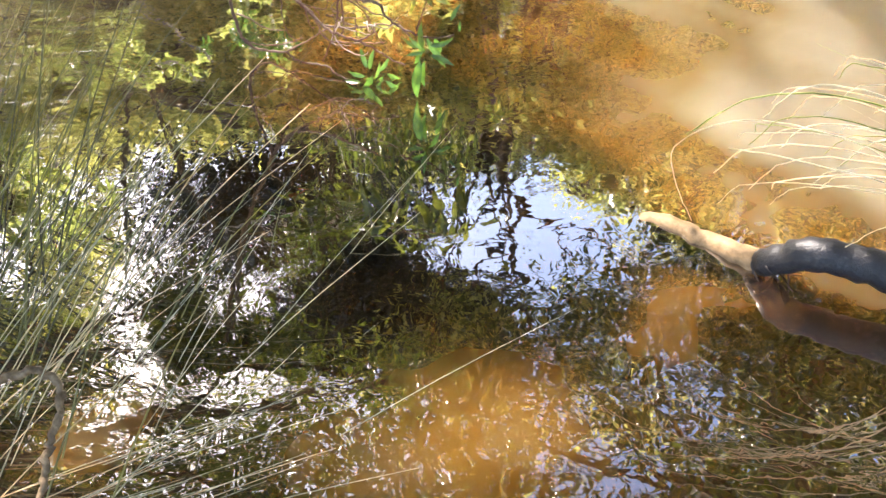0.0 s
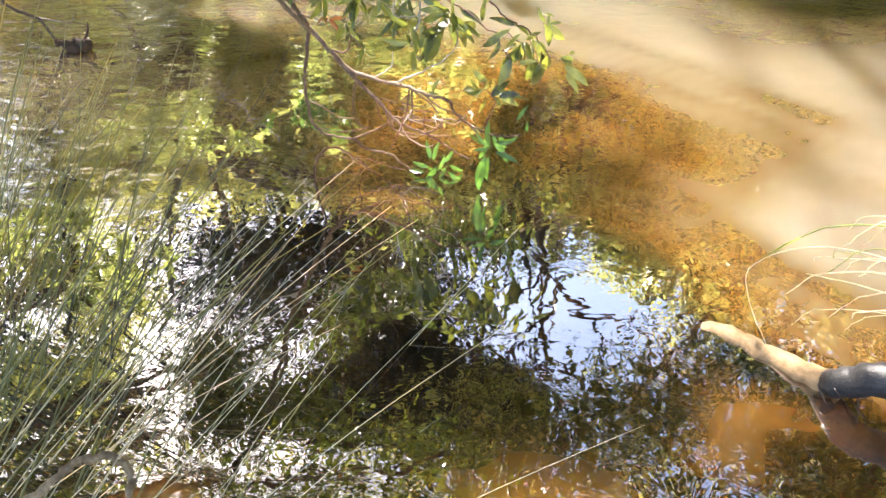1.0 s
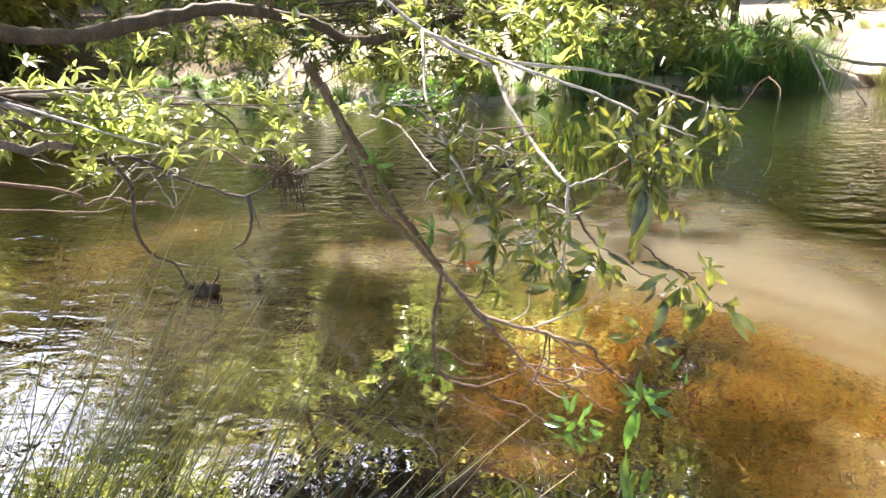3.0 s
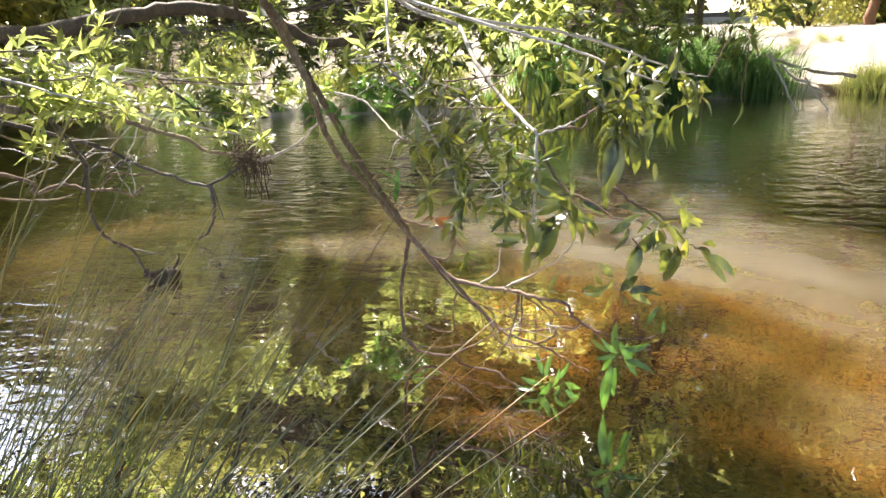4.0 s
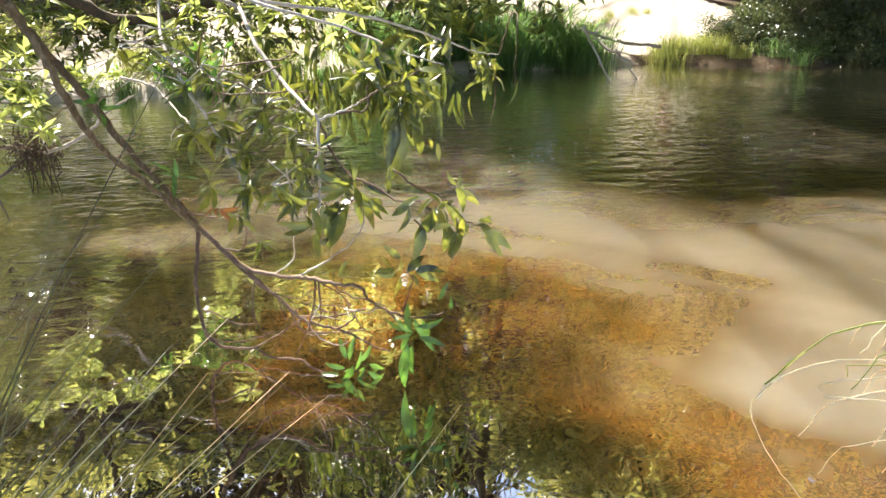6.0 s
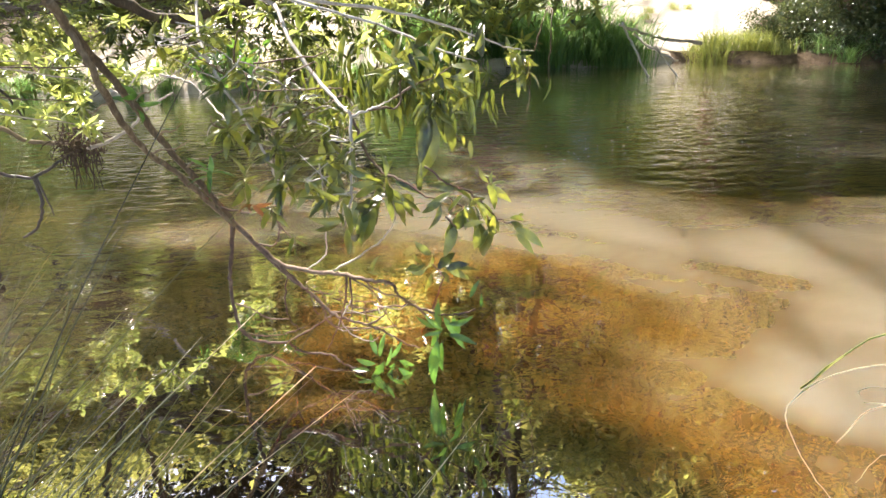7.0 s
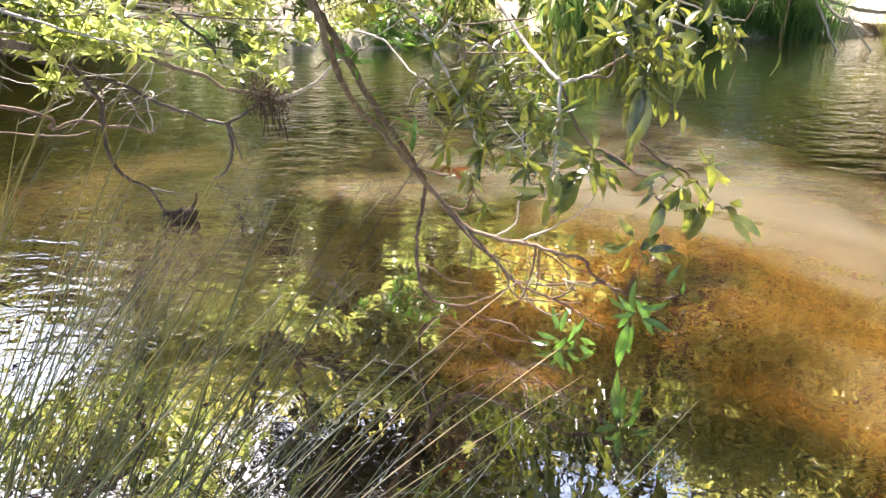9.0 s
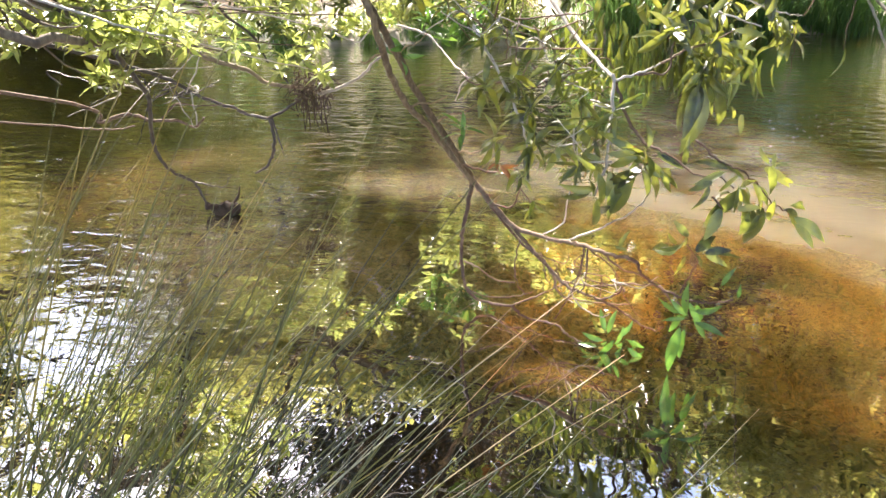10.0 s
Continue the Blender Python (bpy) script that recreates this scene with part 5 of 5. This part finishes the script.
for (x, y), r, mat, label in (((6.71, 17.7), 0.1, REDBARK, "slim reddish trunk on the sandy bank"), ((8.30, 17.7), 0.28, BARK, "stout dark trunk behind the far bank"), ((11.5, 18.5), 0.22, BARK, "stout dark trunk behind the far bank")):
    z = float(ground_height(np.array(x), np.array(y)))
    t = thing("tree", label, "tree", "far bank trees", at=(x, y, z))
    part("trunk", Geo().add(*tube([(x - 0.1, y, z - 0.2), (x + 0.05, y, z + 0.9), (x + 0.25, y, z + 2.5), (x + 0.1, y + 0.3, z + 6)], r * 1.25, r * 0.6, 10, 6, 0.1, 0.02)), mat, t)
    rr = np.random.default_rng(int(x * 10))
    c = np.array((x, y + 0.3, z + 6.5)) + rr.normal(0, 1, (70, 3)) * (1.3, 1.2, 1.0)
    part("crown", Geo().add(*foliage(rr, c, 26, 0.4, 0.16)), LEAF_FAR, t, kind="stuff")


def shrub(name, label, seed, count, size, mat, leaf=0.07):
    rng = np.random.default_rng(seed)
    s = thing(name, label, "shrub", "shrubs on the far bank")
    d = rng.normal(0, 1, (count, 3))
    d /= np.linalg.norm(d, axis=1)[:, None]
    d[:, 2] = np.abs(d[:, 2]) * 1.1
    lump = 0.75 + 0.3 * np.sin(4 * d[:, 0] + seed) * np.sin(5 * d[:, 1] + 1)
    c = d * size * (rng.uniform(0.25, 1, count) ** 0.5 * lump)[:, None]
    part("foliage", Geo().add(*foliage(rng, c, 24, size * 0.17, leaf)), mat, s, kind="stuff")
    for q in c[:9]:
        part("stem", Geo().add(*tube([(0, 0, -0.1), q * 0.5 + (0, 0, 0.1), q], 0.025 * size, 0.006, 5, 4, 0.1, 0.01)), BARK, s)
    return s


spread_out(shrub("shrub", "glossy grey-green shrub in shade on the far bank", 31, 330, 0.95, LEAF_GREY), [(6.35, 13.4, 40, 0.9), (6.9, 12.7, 120, 0.8), (7.3, 13.4, 0, 1.4), (7.9, 12.3, 260, 1.0), (8.7, 13.0, 80, 1.3), (9.9, 13.1, 200, 1.1), (11.4, 13.3, 20, 1.3), (8.2, 14.4, 150, 1.5), (10.4, 14.8, 310, 1.6), (13, 14, 60, 1.7)])
spread_out(shrub("shrub", "bright green leafy shrub on the far bank", 32, 130, 0.9, LEAF_SMALL, 0.1), [(-2.0, 11.2, 0, 0.8), (-3.4, 11.6, 70, 0.9), (-6.6, 13.5, 30, 1.0), (-9.5, 14.5, 250, 1.1)])
spread_out(shrub("shrub", "dark understorey shrub under the far trees", 33, 110, 1.5, LEAF_FAR, 0.12), [(x, 20.0 + 1.5 * math.sin(x), x * 40, 1.2) for x in range(6, 24, 2)])

# ---- canopy ----
for i, (x, y, h, s) in enumerate(((9, 20, 16, 4.0), (12.5, 17.5, 14, 3.8), (16, 15, 13, 3.6), (-17, 14, 8, 3.2), (-14.5, 21, 13, 4.2), (-19, 25, 14, 4.4), (-11.5, 26.5, 13, 4.0), (18, 8, 12, 3.5), (-16, 8, 9, 3.2))):
    crown_tree("tree", "tall leafy tree on the far bank", (x, y), h, s, h * 0.1, 50 + i, 230, 34, 0.4, group="far bank trees")
# tall forest out of view, added to close the view upstream and fill the mirror of the water
for i in range(15):
    a = radians(-64 + 6.6 * i)
    far = 56 + 3.0 * math.sin(i * 2.4)
    dip = 17 if 2 <= i <= 4 else 0
    crown_tree("tree", "very tall tree added far upstream to fill the mirrored view", (far * math.sin(a), far * math.cos(a)), 42 - dip + 4 * math.sin(i * 1.7), 6.4, 3.0, 200 + i, 320 if dip else 520, 34, 0.85, group="forest trees far upstream")
for i in range(17):
    a = radians(-66 + 6.2 * i)
    # some get leaves coloured near-black for shade, so the water mirrors dark
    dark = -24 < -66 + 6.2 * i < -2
    crown_tree("tree", "young far tree, leaves coloured near-black in place of shade" if dark else "young dense tree added to close gaps under the far forest", (47 * math.sin(a), 47 * math.cos(a)), 12 + 2 * math.sin(i * 2.1), 4.2, 0.5, 240 + i, 130, 30, 0.7, LEAF_SHADE if dark else LEAF_FAR, group="forest trees far upstream")
# low trees added to keep open sky out of the mirror of the water
hedge = [(x, (34.0 if x < 5 else 22.5) + 1.2 * math.sin(x * 1.7)) for x in np.arange(6.0, 20, 2.6)] + [(-14, 9.5), (-15, 6), (-13.5, 3), (-12.5, 13.8), (13.5, 4), (14, 7), (13, 1), (15, 11)]
for i, (x, y) in enumerate(hedge):
    crown_tree("tree", "low dense tree behind the bank", (float(x), float(y)), 10.0 if y > 30 else 6.0, 2.8, 0.3, 120 + i, 230 if y > 30 else 150, 34, 0.34, group="low trees round the stream")
for i, (x, y, h, s) in enumerate(((-9, -1, 8, 3.0), (7, -1.5, 9, 3.4), (12, 1, 10, 3.4), (-6, -7, 10, 3.5), (2, -7, 11, 3.8), (-13, 3, 8, 3.0))):
    crown_tree("tree", "leafy tree on the near bank", (x, y), h, s, h * 0.2, 80 + i, 150, 30, 0.22, group="near bank trees")


def noise_field(p):
    return np.array([noise.noise(Vector(q)) for q in p])


def canopy(trees, count, seed):
    """Tall bank trees whose crowns, out of view, meet over the stream; clumps are placed to fit the camera's mirrored
    view, with gaps for sun and sky.
    """
    rng = np.random.default_rng(seed)
    n = count * 9
    wx, wy = rng.uniform(-4.2, 2.4, n), 0.4 + 5.2 * rng.uniform(0, 1, n) ** 1.3
    z = 2.6 + 19.0 * rng.uniform(0, 1, n) ** 1.4
    k = z / 1.45
    c = np.stack([wx + (wx + 0.1) * k, wy + (wy - 0.1) * k, z], 1)
    c[:, :2] += rng.normal(0, 0.2, (n, 2))
    keep = ~blocks(c, 0.9) & ~open_sky(c[:, 0], c[:, 1], z, rng.normal(0.3, 0.14, n))
    keep &= (c[:, 1] < 34) & (np.abs(c[:, 0]) < 18) & ((c[:, 2] > 2.6 + 0.12 * c[:, 1]) | (np.abs(c[:, 0]) > 4))
    keep &= noise_field(c * (0.5, 0.5, 0.6)) > -0.22
    keep &= (wx > -1.5) | (wy < 2.1)
    c = c[keep][:count]
    # smaller, lower sprays out of view, added to shade the near water up to a sharp edge
    low = np.stack([rng.uniform(-2.2, 0.85, 9000), rng.uniform(-0.4, 2.15, 9000), rng.uniform(3.0, 6.0, 9000)], 1)
    low[:, 0] += SUN.x * low[:, 2] / SUN.z
    low[:, 1] += SUN.y * low[:, 2] / SUN.z
    low = low[~blocks(low, 0.03) & ~open_sky(low[:, 0], low[:, 1], low[:, 2], rng.normal(0.1, 0.1, 9000))][:700]
    wx, wy, z = rng.uniform(-0.85, -0.05, 6000), rng.uniform(1.1, 2.1, 6000), rng.uniform(2.5, 4.4, 6000)
    mid = np.stack([wx + (wx + 0.1) * z / 1.45, wy + (wy - 0.1) * z / 1.45, z], 1)
    mid = mid[~blocks(mid, 0.04) & ~open_sky(mid[:, 0], mid[:, 1], mid[:, 2], rng.normal(0.0, 0.1, 6000))][:520]
    low = np.concatenate([low, mid])
    # thick unseen crowns overhead of the near bank, added to darken the mirror there
    wx, wy, z = rng.uniform(-0.5, 1.5, 9000), rng.uniform(0.4, 1.4, 9000), rng.uniform(4.0, 13.0, 9000)
    roof = np.stack([wx + (wx + 0.1) * z / 1.45, wy + (wy - 0.1) * z / 1.45, z], 1)
    roof = roof[~blocks(roof, 0.35) & ~open_sky(roof[:, 0], roof[:, 1], z, rng.normal(0.1, 0.1, 9000))][:750]
    # unseen sprays added in full sun on the far side of the pool to brighten its mirror: nothing of the crowns may
    # shade them
    wx, wy, z = rng.uniform(-1.6, 0.6, 20000), rng.uniform(1.75, 3.6, 20000), rng.uniform(3.0, 7.5, 20000)
    lit = np.stack([wx + (wx + 0.1) * z / 1.45, wy + (wy - 0.1) * z / 1.45, z], 1)
    clump = np.array([noise.noise(Vector((a * 2.6, b * 1.9, 4.1))) for a, b in zip(wx, wy)])
    lit = lit[~blocks(lit, 0.45) & ~open_sky(lit[:, 0], lit[:, 1], z, rng.normal(0.2, 0.1, 20000)) & (clump > -0.3) & ((wy > 2.1) | (wx < -1.0))][:1500]
    for q in lit:
        h = (c[:, 2] - q[2]) / SUN.z
        c = c[~((h > 0.6) & (np.hypot(c[:, 0] - SUN.x * h - q[0], c[:, 1] - SUN.y * h - q[1]) < 0.5))]
    c = np.concatenate([c, lit, roof])
    # unseen high clumps, added to cover open sky in the mirror of the pool
    wx, wy, z = rng.uniform(-1.3, 0.25, 24000), rng.uniform(1.15, 2.5, 24000), rng.uniform(12.0, 38.0, 24000)
    high = np.stack([wx + (wx + 0.1) * z / 1.45, wy + (wy - 0.1) * z / 1.45, z], 1)
    high = high[((wy > 2.1) | (wx < -1.05)) & ~blocks(high, 0.6) & ~open_sky(high[:, 0], high[:, 1], high[:, 2], rng.normal(0.15, 0.1, 24000))][:1700]
    c = np.concatenate([c, high])
    c = np.concatenate([c, low])
    small = np.arange(len(c)) >= len(c) - len(low)
    heads = np.array([t[2] for t in trees])
    owner = np.argmin(((c[:, None, :] - heads[None]) ** 2).sum(-1), 1)
    for i, (foot, label, head) in enumerate(trees):
        mine = c[owner == i]
        z0 = float(ground_height(np.array(foot[0]), np.array(foot[1])))
        base, head = np.array((*foot, z0)), np.array(head, float)
        t = thing("canopy_tree", label, "tree", "trees whose crowns meet over the stream", at=(*foot, z0))
        line = [base - (0, 0, 0.2), base * 0.8 + head * 0.2 + (0, 0, 0.8), base * 0.35 + head * 0.65 + (0, 0, 0.6), head]
        part("trunk", Geo().add(*tube(line, 0.24, 0.07, 10, 7, 0.1, 0.02, seed + i)), BARK, t)
        if len(mine) < 4:
            continue
        size = np.where(small[owner == i], 0.07, np.clip(0.09 + 0.014 * np.linalg.norm(mine - np.array((0, 0, 1.4)), axis=1), 0.12, 0.36))
        g = Geo()
        for lo, hi in ((0, 0.1), (0.1, 0.2), (0.2, 0.28), (0.28, 9)):
            some = mine[(size >= lo) & (size < hi)]
            if len(some):
                m = float(size[(size >= lo) & (size < hi)].mean())
                g.add(*foliage(rng, some, 26 if m < 0.1 else 52, m * 2.7, m * 0.78, 0.7, 0.1, 0.36, True))
        # near-bank crowns take the darker olive leaf in place of shade
        part("crown", g, LEAF_OLIVE if foot[1] < 2 else LEAF_CANOPY, t, kind="stuff")
        for q in mine[:: max(1, len(mine) // 24)]:
            s0 = base * 0.35 + head * 0.65 + (head - base) * rng.uniform(-0.3, 0.3)
            part("limb", Geo().add(*tube([s0, (s0 + q) / 2 + rng.normal(0, 0.35, 3), q], 0.05, 0.012, 6, 5, 0.1, 0.03, seed)), BARK, t)


canopy([((-5.4, 0.0), "leaning tree whose crown shades the near water", (-4.6, 3.4, 5.0)), ((3.8, -0.9), "leaning tree whose crown shades the near water", (3.0, 4.0, 6.5)),
        ((-15.0, 12.5), "tall tree leaning out over the stream", (-3.5, 10.0, 5.5)), ((0.4, 19.0), "tall tree leaning out over the stream", (1.0, 12.0, 8.5)),
        ((7.6, 13.5), "tall tree leaning out over the stream", (5.5, 9.5, 8.0)), ((-17.0, 14.5), "tall tree leaning out over the stream", (-8.5, 13.0, 8.0)), ((-1.8, -2.4), "tall tree behind the near bank", (0.0, 2.0, 8.5)),
        ((-4.0, 24.5), "very tall tree beyond the sandy bank", (-3.5, 18.0, 15.0)), ((3.0, 25.0), "very tall tree beyond the sandy bank", (2.5, 19.0, 16.0)),
        ((-13.0, 27.0), "very tall tree beyond the sandy bank", (-10.0, 22.0, 20.0)), ((-6.0, 32.0), "very tall tree beyond the sandy bank", (-5.5, 27.0, 22.0))], 3000, 91)


def mirrored(x, y, z):
    """The place at height z that shows in the water at x, y."""
    return (x + (x + 0.1) * z / 1.45, y + (y - 0.1) * z / 1.45, z)


# tall tree added behind the rest, its near-black leaves painting shade into the mirror of the near pool
ever_rng = np.random.default_rng(33)
wx, wy, z = ever_rng.uniform(-1.0, 0.05, 9000), ever_rng.uniform(1.15, 2.12, 9000), ever_rng.uniform(12.0, 30.0, 9000)
ever = np.stack(mirrored(wx, wy, z), 1)
ever = ever[~blocks(ever, 0.25) & ~open_sky(ever[:, 0], ever[:, 1], z, ever_rng.normal(0.1, 0.1, 9000)) & ((wx > -0.8) | (ever_rng.uniform(0, 1, 9000) < 0.5))][:1500]
shade_filler = thing("evergreen_tree", "very tall tree added beyond the stream, leaves coloured near-black for shade", "tree", at=(-6.5, 25.0, 0.9))
part("trunk", Geo().add(*tube([(-6.5, 25.0, 0.5), (-6.3, 24.6, 8.0), (-6.0, 23.6, 16.0), (-5.6, 22.8, 25.0)], 0.42, 0.1, 12, 6, 0.06, 0.02)), BARK, shade_filler)
part("crown", Geo().add(*foliage(ever_rng, ever, 40, 0.95, 0.3, 0.7, 0.1, 0.4, True)), LEAF_SHADE, shade_filler, kind="stuff")
for q in ever[::60]:
    start = np.array((-6.1, 24.0, min(float(q[2]) * 0.9, 22.0)))
    part("limb", Geo().add(*tube([start, (start + q) / 2 + (0, 0, -0.5), q], 0.08, 0.02, 6, 5, 0.1, 0.03)), BARK, shade_filler)

bare = thing("dead_tree", "bare grey tree reaching over the stream", "tree", at=(2.4, 14.6, 0.1))
part("trunk", Geo().add(*tube([(2.4, 14.6, -0.1), (2.2, 13.4, 3.0), mirrored(0.12, 2.0, 6.2), mirrored(0.16, 1.75, 7.2), mirrored(0.11, 1.5, 7.8), mirrored(0.15, 1.25, 8.2)], 0.085, 0.03, 8, 6, 0.12, 0.05)), BARK, bare)
for q in (((0.16, 1.75, 7.2), (0.24, 1.62, 7.6), (0.27, 1.45, 8.0)), ((0.13, 1.6, 7.5), (0.03, 1.5, 7.8), (-0.02, 1.35, 8.2)), ((0.22, 1.66, 7.5), (0.36, 1.6, 7.7), (0.42, 1.48, 8.1)), ((0.15, 1.85, 6.9), (0.05, 1.72, 7.3), (0.0, 1.62, 7.6)), ((0.12, 1.45, 7.9), (0.2, 1.38, 8.2), (0.3, 1.36, 8.4))):
    part("limb", Geo().add(*tube([mirrored(*p) for p in q], 0.06, 0.015, 6, 5, 0.12, 0.06)), BARK, bare)

giant = thing("tree", "very tall smooth purplish-brown trunk beyond the rushes", "tree", "far bank trees", at=(1.25, 17.0, 0.6))
part("trunk", Geo().add(*tube([(1.25, 17.0, 0.3), (1.3, 17.0, 3.0), (1.22, 17.05, 6.0), (1.3, 17.1, 9.0), (1.2, 17.2, 11.8)], 0.36, 0.2, 12, 6, 0.05, 0.02)), PURPLE, giant)
for q in ((-1.6, 18.5, 12.6), (3.6, 18.0, 12.2), (0.6, 20.0, 13.0), (2.2, 16.6, 12.4)):
    part("limb", Geo().add(*tube([(1.25, 17.12, 9.8), (1.25 * 0.5 + q[0] * 0.5, 17.12 * 0.5 + q[1] * 0.5, 11.6), q], 0.13, 0.04, 7, 5, 0.1, 0.03)), PURPLE, giant)
giant_rng = np.random.default_rng(66)
giant_crown = np.array((1.0, 18.6, 12.3)) + giant_rng.normal(0, 1, (110, 3)) * (1.8, 1.2, 0.5)
part("crown", Geo().add(*foliage(giant_rng, giant_crown, 34, 0.7, 0.2, 0.7, 0.1, 0.36, True)), LEAF_FAR, giant, kind="stuff")

# flecks of foam drifting on the open reach
rng = np.random.default_rng(17)
g = Geo()
for i in range(70):
    x, y, r = rng.normal(1.9, 1.0), rng.normal(6.1, 0.5), rng.uniform(0.004, 0.012)
    ring = [(x + r * rng.uniform(0.7, 1.3) * math.cos(a), y + r * rng.uniform(0.7, 1.3) * math.sin(a), 0.001) for a in np.linspace(0, 2 * math.pi, 7)[:-1]]
    g.add(ring + [(x, y, 0.004 + r * 0.4)], [(k, (k + 1) % 6, 6) for k in range(6)])
foam = new("foam", g.mesh("foam", PALE))
tagged(foam, "small pale flecks of foam on the water", "foam", kind="stuff")
